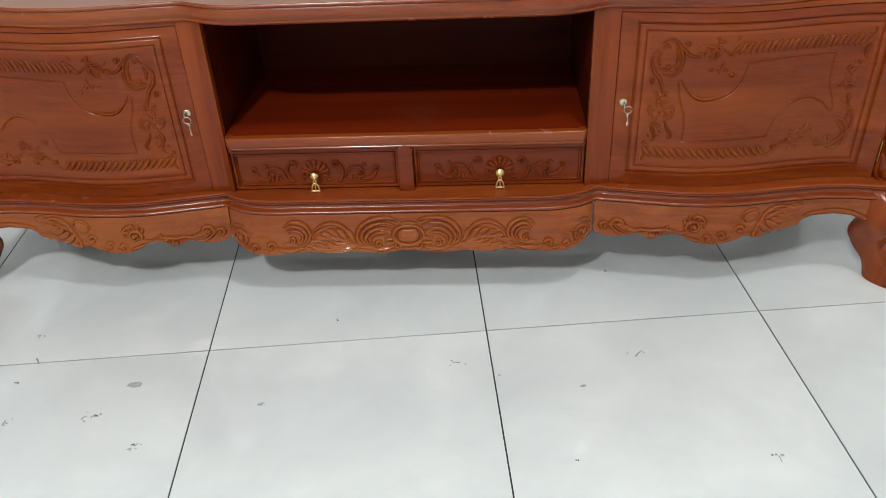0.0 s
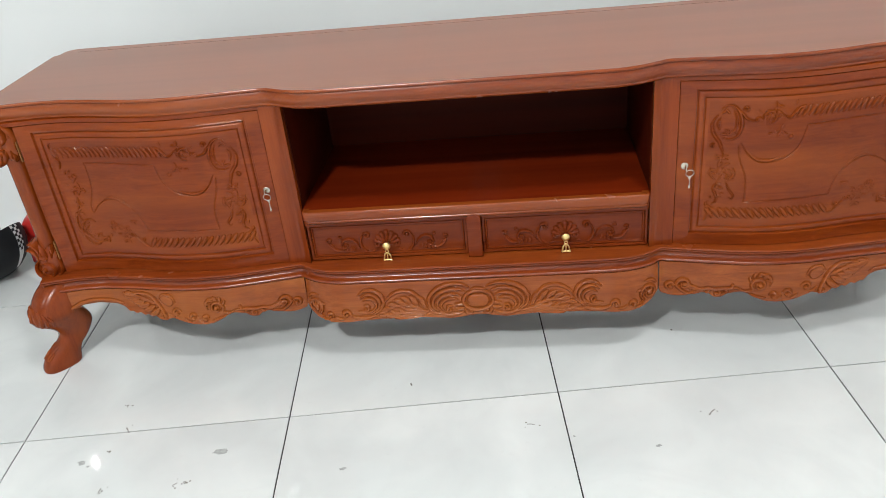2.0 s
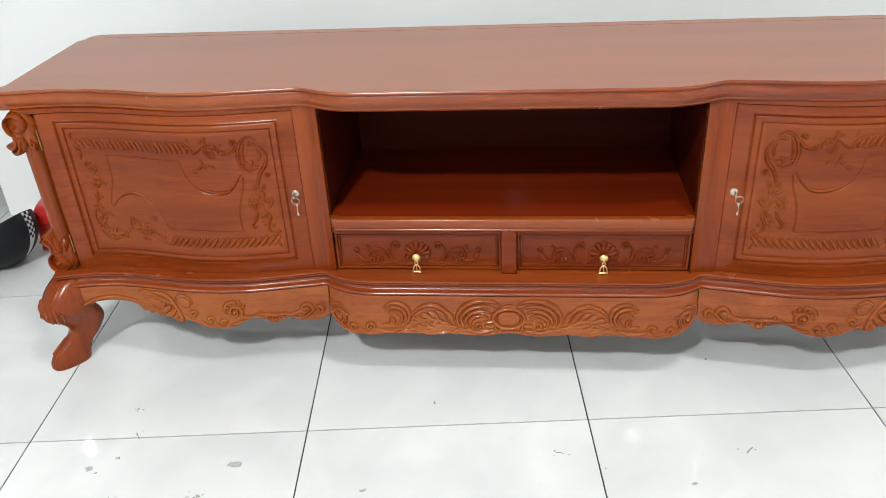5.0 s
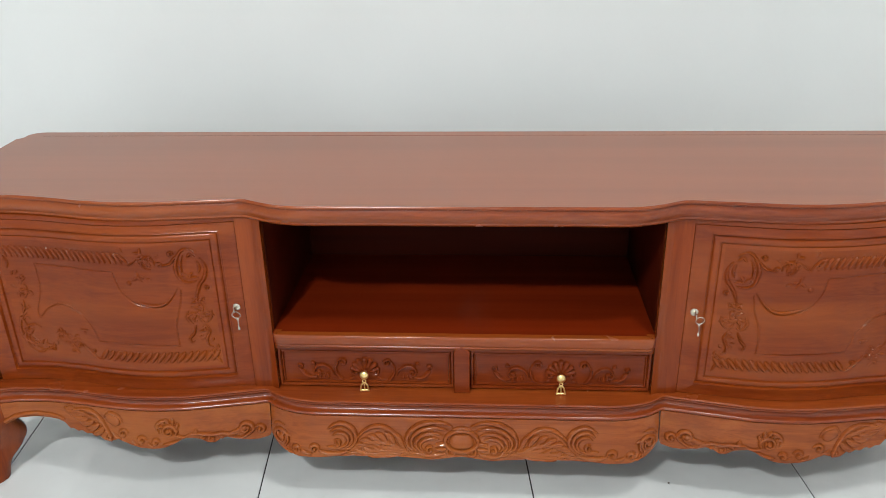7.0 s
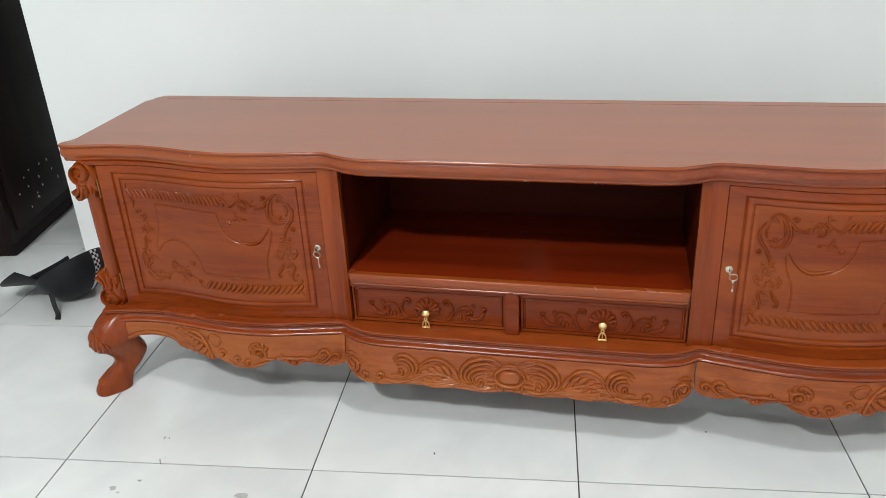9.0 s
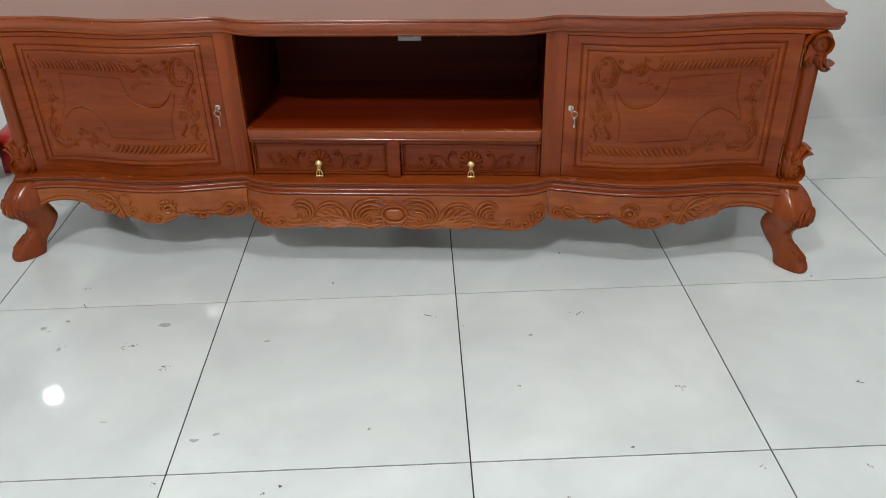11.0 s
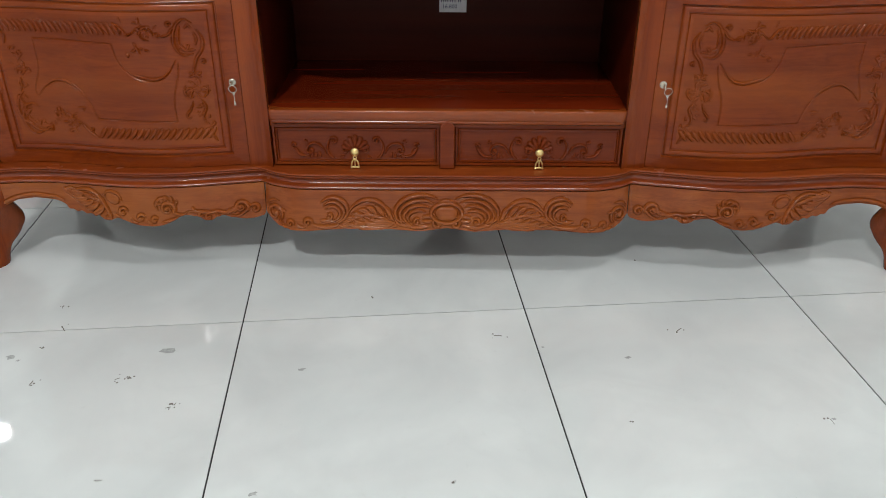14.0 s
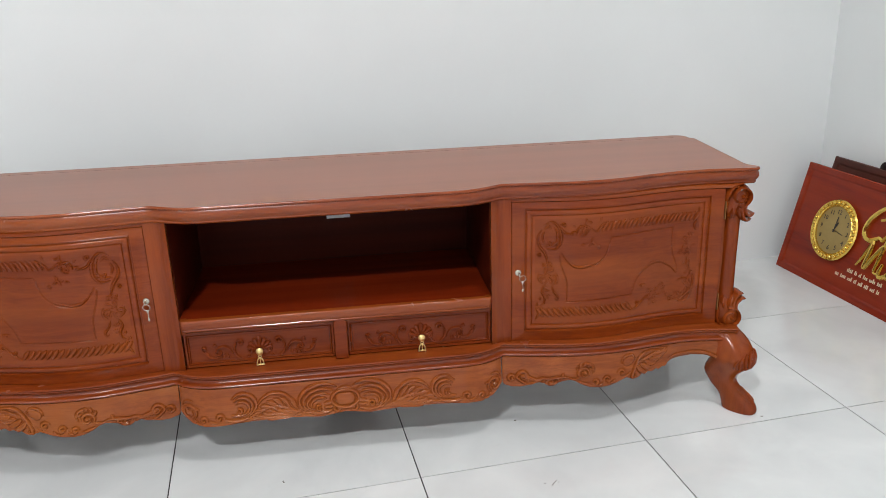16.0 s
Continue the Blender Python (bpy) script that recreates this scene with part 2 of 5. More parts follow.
def part(name, mesh, material, parent=None, label="", smooth=True, m=None):
    """Links a mesh, or a bmesh, as one object under a thing."""
    if isinstance(mesh, bmesh.types.BMesh):
        bm, mesh = mesh, bpy.data.meshes.new(name)
        bm.to_mesh(mesh)
        bm.free()
    mesh.materials.clear()
    mesh.materials.append(material)
    if smooth:
        mesh.shade_smooth()
        mesh.set_sharp_from_angle(angle=radians(38))
    ob = new(name, mesh)
    if parent:
        ob.parent = parent
    if m is not None:
        ob.matrix_basis = m
    return tagged(ob, label)


def thing(name, label, category, m=None, group="", kind=""):
    ob = tagged(new(name), label, category, group, kind)
    if m is not None:
        ob.matrix_basis = m
    return ob


class Shape:
    """Vertices and faces gathered into one mesh."""

    def __init__(self):
        self.v, self.f = [], []

    def grid(self, rows, wrap_u=False, wrap_v=False, caps=False):
        rows = [[tuple(map(float, p)) for p in r] for r in rows]
        base, n, k = len(self.v), len(rows), len(rows[0])
        assert all(len(r) == k for r in rows)
        for r in rows:
            self.v.extend(r)
        for i in range(n if wrap_u else n - 1):
            for j in range(k if wrap_v else k - 1):
                a, b = i, (i + 1) % n
                c, d = j, (j + 1) % k
                self.f.append((base + a * k + c, base + b * k + c, base + b * k + d, base + a * k + d))
        if caps:
            self.f.append(tuple(base + j for j in range(k)))
            self.f.append(tuple(base + (n - 1) * k + j for j in reversed(range(k))))
        return self

    def box(self, lo, hi, bevel=0.0, turn=None):
        bm = bmesh.new()
        bmesh.ops.create_cube(bm, size=1.0)
        size = [h - l for l, h in zip(lo, hi)]
        mid = [(h + l) / 2 for l, h in zip(lo, hi)]
        for v in bm.verts:
            v.co = Vector((v.co.x * size[0] + mid[0], v.co.y * size[1] + mid[1], v.co.z * size[2] + mid[2]))
        if bevel:
            bmesh.ops.bevel(bm, geom=list(bm.edges), offset=bevel, segments=2, affect="EDGES", profile=0.6)
        if turn is not None:
            bm.transform(turn)
        return self.take(bm)

    def take(self, bm):
        base = len(self.v)
        bm.verts.index_update()
        self.v.extend(tuple(v.co) for v in bm.verts)
        self.f.extend(tuple(base + v.index for v in f.verts) for f in bm.faces)
        bm.free()
        return self

    def mesh(self, name="mesh"):
        me = bpy.data.meshes.new(name)
        me.from_pydata(self.v, [], self.f)
        bm = bmesh.new()
        bm.from_mesh(me)
        bmesh.ops.recalc_face_normals(bm, faces=list(bm.faces))
        bm.to_mesh(me)
        bm.free()
        return me


def catmull(points, step=0.004, closed=False):
    """A smooth line through the points, in steps of about the given length."""
    p = [Vector(q) for q in points]
    n = len(p)
    out = []
    for i in range(n if closed else n - 1):
        a, b, c, d = (p[(i + k) % n] if closed else p[min(max(i + k, 0), n - 1)] for k in (-1, 0, 1, 2))
        count = max(1, round((c - b).length / step))
        for j in range(count):
            t = j / count
            out.append(0.5 * ((2 * b) + (c - a) * t + (2 * a - 5 * b + 4 * c - d) * t**2 + (3 * b - a - 3 * c + d) * t**3))
    if not closed:
        out.append(p[-1])
    return out


def lathe(shape, profile, centre, axis="z", count=16):
    """Turns (radius, height) pairs about an axis through centre."""
    rows = []
    for r, h in profile:
        ring = []
        for j in range(count):
            a = 2 * math.pi * j / count
            x, y = r * math.cos(a), r * math.sin(a)
            q = {"z": (x, y, h), "y": (x, h, y), "x": (h, x, y)}[axis]
            ring.append([c + d for c, d in zip(centre, q)])
        rows.append(ring)
    return shape.grid(rows, wrap_v=True, caps=True)


def tube(shape, path, radius, count=8):
    """A round bar along a path."""
    rows = []
    pts = [Vector(p) for p in path]
    side = None
    for i, p in enumerate(pts):
        d = (pts[min(i + 1, len(pts) - 1)] - pts[max(i - 1, 0)]).normalized()
        side = (side - d * side.dot(d)).normalized() if side else d.orthogonal().normalized()
        up = d.cross(side)
        r = radius[i] if isinstance(radius, (list, tuple)) else radius
        rows.append([p + r * (math.cos(2 * math.pi * k / count) * side + math.sin(2 * math.pi * k / count) * up) for k in range(count)])
    return shape.grid(rows, wrap_v=True, caps=True)


# ---- the room ----


def slab(name, lo, hi, material, label="", parent=None):
    ob = part(name, Shape().box(lo, hi).mesh(name), material, parent, smooth=False)
    return tagged(ob, label, kind="" if parent else "structure")


WALL_Y, WALL_LEFT, WALL_RIGHT, WALL_T = 1.13, -1.775, 1.93, 0.2
FRONT_Y, LEFT_X, BACK_Y = -5.0, -5.6, 5.2
slab("wall_behind_cabinet", (WALL_LEFT, WALL_Y, -0.02), (WALL_RIGHT + WALL_T, WALL_Y + WALL_T, CEIL), WALL, "plain white painted wall")
slab("wall_east", (WALL_RIGHT, FRONT_Y, -0.02), (WALL_RIGHT + WALL_T, WALL_Y, CEIL), WALL, "plain white painted wall")
slab("wall_west", (LEFT_X - WALL_T, FRONT_Y, -0.02), (LEFT_X, BACK_Y, CEIL), WALL, "plain white painted wall")
slab("wall_far", (LEFT_X - WALL_T, BACK_Y, -0.02), (WALL_RIGHT + WALL_T, BACK_Y + WALL_T, CEIL), WALL, "plain white painted wall")
slab("wall_alcove", (WALL_RIGHT, WALL_Y + WALL_T, -0.02), (WALL_RIGHT + WALL_T, BACK_Y, CEIL), WALL, "plain white painted wall")
# Unseen front wall; its opening and the glowing sheet behind are added for fill.
for n, (x0, x1, z0, z1) in enumerate([(LEFT_X - WALL_T, -3.8, -0.02, CEIL), (1.0, WALL_RIGHT + WALL_T, -0.02, CEIL), (-3.8, 1.0, 2.85, CEIL)]):
    slab("wall_shopfront_%d" % (n + 1), (x0, FRONT_Y - WALL_T, z0), (x1, FRONT_Y, z1), WALL, "plain white painted wall")
slab("backdrop", (-6.0, FRONT_Y - 0.5, -0.02), (3.0, FRONT_Y - 0.48, CEIL), FILL_GLOW, "glowing sheet added as fill behind the front opening")
slab("ceiling", (LEFT_X - WALL_T, FRONT_Y - 0.5, CEIL), (WALL_RIGHT + WALL_T, BACK_Y + WALL_T, CEIL + 0.15), WALL, "plain white ceiling")


def ceiling_light(x, y, share, radius):
    root = thing("ceiling_light", "round white recessed ceiling downlight, switched on", "light", pose(x, y, CEIL), "ceiling downlights")
    s, k = Shape(), radius + 0.01
    lathe(s, [(k + 0.02, 0.0), (k + 0.025, -0.006), (k + 0.023, -0.014), (k + 0.005, -0.018), (k + 0.001, -0.012), (k + 0.001, 0.0)], (0, 0, 0), count=28)
    part("frame", s.mesh(), LAMP_BODY, root)
    part("diffuser", lathe(Shape(), [(k, -0.004), (k, -0.01), (0.6 * k, -0.012), (0.01, -0.012)], (0, 0, 0), count=28).mesh(), DIFFUSER, root)
    area_lamp("downlight_glow", pose(x, y, CEIL - 0.03), LAMP_W * share, 2 * radius, 2 * radius, (0.965, 1.0, 0.985), "DISK")


for x, y, share, radius in LAMPS:
    ceiling_light(x, y, share, radius)

# ---- the television cabinet, in its own frame: u along its length, v towards its back ----
cabinet = thing("tv_cabinet", "long carved red-brown varnished wooden television cabinet on scrolled legs", "cabinet", pose(-0.152, 0.19, 0, 0, 0, -5.6))

# The front line of the top board, of the base moulding, and the lower outline of the apron, by distance from the middle.
TOP_U = [0, 0.31, 0.335, 0.36, 0.385, 0.402, 0.414, 0.43, 0.484, 0.544, 0.604, 0.667, 0.735, 0.808, 0.88, 0.948, 1.011, 1.05, 1.08]
TOP_V = [-0.02, -0.02, -0.0165, -0.009, 0.002, 0.011, 0.018, 0.0175, 0.011, 0.004, -0.003, -0.003, 0.006, 0.023, 0.035, 0.036, 0.029, 0.022, 0.021]
BASE_U = [0, 0.31, 0.345, 0.375, 0.395, 0.408, 0.414, 0.43, 0.48, 0.537, 0.59, 0.644, 0.7, 0.746, 0.823, 0.898, 0.96, 1.02, 1.06]
BASE_V = [-0.024, -0.024, -0.019, -0.009, 0.001, 0.011, 0.02, 0.014, 0.004, -0.008, -0.018, -0.022, -0.021, -0.016, -0.003, 0.006, 0.004, -0.008, -0.018]
HEM_U = [0, 0.03, 0.063, 0.1, 0.132, 0.18, 0.224, 0.27, 0.31, 0.35, 0.38, 0.4, 0.411, 0.416, 0.44, 0.46, 0.49, 0.505, 0.52, 0.532, 0.545, 0.56, 0.575, 0.586, 0.6, 0.62, 0.64, 0.663, 0.69, 0.71, 0.726, 0.74, 0.75, 0.762, 0.775, 0.785, 0.795, 0.805, 0.815, 0.826, 0.836, 0.846, 0.855, 0.863, 0.88, 0.93, 0.97, 1.0]
HEM_Z = [0.127, 0.123, 0.119, 0.122, 0.124, 0.122, 0.124, 0.121, 0.118, 0.117, 0.124, 0.137, 0.15, 0.132, 0.127, 0.127, 0.133, 0.139, 0.137, 0.129, 0.13, 0.14, 0.144, 0.146, 0.142, 0.13, 0.123, 0.12, 0.122, 0.127, 0.133, 0.138, 0.135, 0.13, 0.132, 0.141, 0.137, 0.145, 0.141, 0.149, 0.145, 0.152, 0.15, 0.163, 0.17, 0.175, 0.171, 0.158]


def smoothed(xs, ys, step=0.004, blur=3):
    """A fine table of a line through the given points, a little rounded."""
    x = np.arange(xs[0], xs[-1] + step / 2, step)
    y = np.interp(x, xs, ys)
    for _ in range(blur):
        y[1:-1] = (y[:-2] + 2 * y[1:-1] + y[2:]) / 4
    return x, y


TOP_T, BASE_T, HEM_T = smoothed(TOP_U, TOP_V, blur=6), smoothed(BASE_U, BASE_V), smoothed(HEM_U, HEM_Z, 0.002, 2)


def top_v(u):
    return float(np.interp(abs(u), *TOP_T))


def base_v(u):
    return float(np.interp(abs(u), *BASE_T))


def hem_z(u):
    return float(np.interp(abs(u), *HEM_T))


def door_v(u):
    return 0.5 * (top_v(u) + 0.012) + 0.5 * (base_v(u) + 0.028)


def span(a, b, step):
    n = max(1, math.ceil(abs(b - a) / step))
    return [a + (b - a) * i / n for i in range(n + 1)]


def sweep(line, profile, closed=False):
    """Moves a profile of (inset, z) along a plan line; the inset is measured to the left of the way along it."""
    pts = [Vector((p[0], p[1])) for p in line]
    n = len(pts)
    rows = []
    for i, p in enumerate(pts):
        a = pts[(i - 1) % n] if closed else pts[max(i - 1, 0)]
        b = pts[(i + 1) % n] if closed else pts[min(i + 1, n - 1)]
        d = (b - a).normalized()
        nrm = Vector((-d.y, d.x))
        rows.append([(p.x + nrm.x * off, p.y + nrm.y * off, z) for off, z in profile])
    return rows


# tabletop
edge = [(u, top_v(u)) for u in span(-1.076, 1.076, 0.008)]
ear = catmull([(1.076, 0.021), (1.087, 0.027), (1.091, 0.039), (1.085, 0.053), (1.076, 0.064), (1.073, 0.08)], 0.004)
flank = [(1.073 + 0.018 * k, 0.08 + 0.34 * k) for k in (0.25, 0.5, 0.75, 1.0)]
rear = catmull([(1.091, 0.425), (1.083, 0.431), (1.079, 0.441), (1.079, 0.455), (1.071, 0.472), (1.054, 0.482), (1.03, 0.484)], 0.006)
half = [tuple(p[:2]) for p in ear] + flank + [tuple(p[:2]) for p in rear]
outline = edge + half + [(-x, y) for x, y in reversed(half)]
profile = [(0.003, 0.6752), (0.002, 0.675), (0.0008, 0.6735), (0.0, 0.671), (0.001, 0.6685), (0.0045, 0.667), (0.0028, 0.664), (0.001, 0.659),
           (0.0005, 0.654), (0.002, 0.648), (0.006, 0.643), (0.0075, 0.64), (0.0065, 0.637), (0.009, 0.6335), (0.01, 0.633)]
s = Shape()
s.grid(sweep(outline, profile, True), wrap_u=True)
tabletop = part("tabletop", s.mesh(), WOOD_MOULD, cabinet, "smooth varnished top with moulded serpentine edge")


def filled(inset, z):
    """A flat face inside the top's outline, spun from its middle line."""
    rim = [r[0] for r in sweep(outline, [(inset, z)], True)]
    return Shape().grid([[p, (min(max(p[0], -0.85), 0.85), 0.25, z)] for p in rim], wrap_u=True)


part("top_surface", filled(0.003, 0.6752).mesh(), WOOD_TOP, tabletop, "pinkish sheen of the varnished top", smooth=False)
part("edge_strip", Shape().box((-1.035, 0.4475, 0.6748), (1.035, 0.4487, 0.6754)).mesh(), WOOD_DRAWER, tabletop, smooth=False)
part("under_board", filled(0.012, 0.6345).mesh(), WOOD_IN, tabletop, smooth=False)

# carcass
for sg in (-1, 1):
    lo, hi = sorted((sg * 1.035, sg * 1.055))
    part("side_panel", Shape().box((lo, 0.075, 0.232), (hi, 0.455, 0.6335), 0.002).mesh(), WOOD_UP, cabinet)
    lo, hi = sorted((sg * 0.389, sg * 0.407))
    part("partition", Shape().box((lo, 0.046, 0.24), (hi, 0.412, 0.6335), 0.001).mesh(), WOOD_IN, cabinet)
part("back_panel", Shape().box((-1.035, 0.412, 0.215), (1.035, 0.428, 0.6335)).mesh(), WOOD_IN, cabinet, "stained back panel, its colour deepened for the shade inside", smooth=False)
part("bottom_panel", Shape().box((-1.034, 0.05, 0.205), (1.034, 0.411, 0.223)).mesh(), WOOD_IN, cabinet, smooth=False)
part("shelf", Shape().box((-0.3885, 0.0235, 0.3575), (0.3885, 0.4115, 0.3802)).mesh(), WOOD_SHELF, cabinet, "open shelf with bare varnished boards", smooth=False)

# front rails and stiles, following the curve of the front


def front_board(u0, u1, z0, z1, fn, depth, step=0.01, round_top=0.003, name="rail", mat=None, label="", parent=None):
    us = span(u0, u1, step)
    r = round_top
    prof = lambda v: [(v + depth, z0), (v + r, z0), (v + 0.3 * r, z0 + 0.3 * r), (v, z0 + r), (v, z1 - r), (v + 0.3 * r, z1 - 0.3 * r), (v + r, z1), (v + depth, z1)]
    rows = [[(u, a, b) for a, b in prof(fn(u))] for u in us]
    return part(name, Shape().grid(rows, wrap_v=True, caps=True).mesh(), mat or WOOD, parent or cabinet, label)


for sg in (-1, 1):
    a, b = sorted((sg * 0.3885, sg * 0.441))
    front_board(a, b, 0.236, 0.634, lambda u: min(door_v(u), 0.03) + 0.0, 0.016, 0.005, 0.002, "stile", WOOD_UP)
    a, b = sorted((sg * 1.0055, sg * 1.036))
    front_board(a, b, 0.236, 0.634, lambda u: 0.05, 0.03, 0.008, 0.002, "stile", WOOD_UP)
    a, b = sorted((sg * 0.4412, sg * 1.034))
    front_board(a, b, 0.6235, 0.634, lambda u: door_v(u) - 0.002, 0.02, 0.012, 0.002, "top_rail")
    front_board(a, b, 0.232, 0.2455, lambda u: door_v(u) + 0.001, 0.03, 0.012, 0.001, "bottom_rail")

# shelf lip: a broad flat band with a small moulding under it and rounded ends
lip = [(-0.3884, 0.036)] + [tuple(p[:2]) for p in catmull([(-0.3882, 0.028), (-0.384, 0.0165), (-0.372, 0.0128)], 0.003)] + [(0.0, 0.0125)]
lip += [(-x, y) for x, y in reversed(lip[:-1])]
s = Shape().grid(sweep(lip, [(0.016, 0.3812), (0.004, 0.3812), (0.0014, 0.3803), (0.0, 0.3785), (0.0, 0.372), (0.0007, 0.364), (0.002, 0.3588), (0.0042, 0.3562), (0.003, 0.3545), (0.0034, 0.352), (0.006, 0.3492),
                             (0.0095, 0.3475), (0.012, 0.3455), (0.016, 0.3445)]), caps=True)
part("shelf_lip", s.mesh(), WOOD_MOULD, cabinet, "broad moulded edge of the shelf")
part("drawer_rail", Shape().box((-0.388, 0.0268, 0.3405), (0.388, 0.046, 0.3574), 0.0012).mesh(), WOOD, cabinet)
s = Shape()
post = [(-0.0165, 0.2455), (0.0165, 0.2455), (0.0165, 0.345), (0.012, 0.351), (0.0, 0.3575), (-0.012, 0.351), (-0.0165, 0.345)]
rows = [[(x * (1 - i), v, z - (z - 0.3) * i * 0.5) for x, z in post] for v, i in ((0.05, 0.0), (0.0165, 0.0), (0.0145, 0.09))]
s.grid(rows, wrap_v=True, caps=True)
part("drawer_divider", s.mesh(), WOOD_DRAWER, cabinet, smooth=False)

# base moulding and aprons
ends = 1.05
base_line = [(u, base_v(u)) for u in span(-ends, ends, 0.006)]
profile = [(0.09, 0.244), (0.008, 0.2452), (0.0052, 0.245), (0.0034, 0.2438), (0.003, 0.2422), (0.0038, 0.2408), (0.0066, 0.2402), (0.0062, 0.2394), (0.0046, 0.2386), (0.0044, 0.2372), (0.0052, 0.2358), (0.008, 0.235),
           (0.0118, 0.2322), (0.0136, 0.2288), (0.0138, 0.2252), (0.0122, 0.2218), (0.0085, 0.2194), (0.004, 0.2184), (0.0014, 0.217), (0.0, 0.2148), (0.0004, 0.2124), (0.0024, 0.2104), (0.0065, 0.209), (0.012, 0.208), (0.09, 0.2075)]
part("base_moulding", Shape().grid(sweep(base_line, profile), wrap_v=True, caps=True).mesh(), WOOD_MOULD, cabinet, "stepped base moulding under a flat ledge")


def apron_v(u):
    return base_v(u) + 0.003


MID_LEAN, SIDE_LEAN, APRON_TOP = 0.24, 0.13, 0.2085


def apron(u0, u1, parent, lean):
    """A bowed board whose lower edge stands further forward than its top."""
    us = span(u0, u1, 0.0025)
    rows = []
    for u in us:
        v, z0, z1 = apron_v(u) + 0.003, hem_z(u), APRON_TOP
        at = lambda z, back: (u, v - lean * (z1 - z) + back, z)
        zs = [z1 + (z0 - z1) * k for k in (0, 0.33, 0.66, 0.9)]
        rows.append([at(z1, 0.022)] + [at(z, 0.0) for z in zs] + [at(z0 + 0.0012, 0.002), at(z0, 0.006), at(z0, 0.02), at(z0 + 0.002, 0.022)])
    return part("apron", Shape().grid(rows, wrap_v=True, caps=True).mesh(), WOOD_APRON, parent, "scalloped apron board with carved scrolls")


# ---- carved relief ----


class Carving(Shape):
    """Raised carved work drawn in (u, z) on a front surface whose depth is fn(u)."""

    def __init__(self, fn, mirror=1):
        self.v, self.f = [], []
        self.fn, self.mirror = fn, mirror

    def at(self, u, z, h):
        return (u * self.mirror, self.fn(u) - h, z)

    def ridge(self, pts, w, h, taper=(0.25, 1.0, 0.25), step=0.003, sink=0.0015):
        """A half-round moulding along a smooth line; taper gives its width at start, middle and end."""
        line = catmull([(p[0], p[1], 0.0) for p in pts], step)
        if len(line) < 2:
            return self
        n = len(line) - 1
        rows = []
        for i, p in enumerate(line):
            d = (line[min(i + 1, n)] - line[max(i - 1, 0)])
            if d.length < 1e-9:
                continue
            d.normalize()
            t = i / n
            k = taper[0] + (taper[1] - taper[0]) * math.sin(math.pi * min(t, 0.5)) if t < 0.5 else taper[2] + (taper[1] - taper[2]) * math.sin(math.pi * (1 - t))
            ww, hh = w * k, h * (0.35 + 0.65 * k)
            row = []
            for a, b in ((-1.0, -sink / max(hh, 1e-5)), (-0.82, 0.55), (-0.4, 0.93), (0.0, 1.0), (0.4, 0.93), (0.82, 0.55), (1.0, -sink / max(hh, 1e-5))):
                row.append(self.at(p.x - d.y * ww * a, p.y + d.x * ww * a, hh * b))
            rows.append(row)
        return self.grid(rows)

    def bead(self, u, z, r, h, squash=1.0, turn=0.0):
        rows = []
        c, s_ = math.cos(turn), math.sin(turn)
        for k in range(4):
            a = math.pi / 2 * k / 3.6
            ring = []
            for j in range(10):
                b = 2 * math.pi * j / 10
                x, y = r * math.cos(a) * math.cos(b), r * squash * math.cos(a) * math.sin(b)
                ring.append(self.at(u + c * x - s_ * y, z + s_ * x + c * y, -0.001 + h * math.sin(a)))
            rows.append(ring)
        base = len(self.v)
        self.grid(rows, wrap_v=True)
        self.f.append(tuple(base + 30 + j for j in range(10)))
        return self

    def scroll(self, u, z, r, start, turns, w, h, way=1, eye=True, lead=()):
        """A volute round (u, z) that begins at angle start (degrees) on radius r; lead points run into it."""
        pts = list(lead)
        n = max(6, int(10 * turns))
        for i in range(n + 1):
            a = radians(start) + way * 2 * math.pi * turns * i / n
            q = r * (1 - 0.72 * i / n)
            pts.append((u + q * math.cos(a), z + q * math.sin(a)))
        self.ridge(pts, w, h, (0.35, 1.0, 0.55))
        if eye:
            self.bead(u + 0.1 * r, z, r * 0.3, h * 1.15)
        return self

    def leaf(self, u, z, ang, length, w, h, curl=0.0):
        """A tapering lobe from (u, z) at an angle, bending by curl degrees."""
        pts, a = [(u, z)], radians(ang)
        for i in range(4):
            a += radians(curl) / 4
            u, z = u + length / 4 * math.cos(a), z + length / 4 * math.sin(a)
            pts.append((u, z))
        return self.ridge(pts, w, h, (0.45, 1.0, 0.1))

    def flower(self, u, z, r, h, petals=6):
        for k in range(petals):
            a = 2 * math.pi * k / petals + 0.3
            self.bead(u + 0.62 * r * math.cos(a), z + 0.62 * r * math.sin(a), r * 0.42, h * 0.8, 0.7, a)
        return self.bead(u, z, r * 0.3, h * 1.2)

    def rope(self, u0, u1, z, half, h, pitch, lean):
        for u in span(u0, u1, pitch)[:-1]:
            self.ridge([(u, z - half), (u + lean * 0.5, z), (u + lean, z + half)], pitch * 0.3, h, (0.5, 1.0, 0.5), 0.006)
        return self


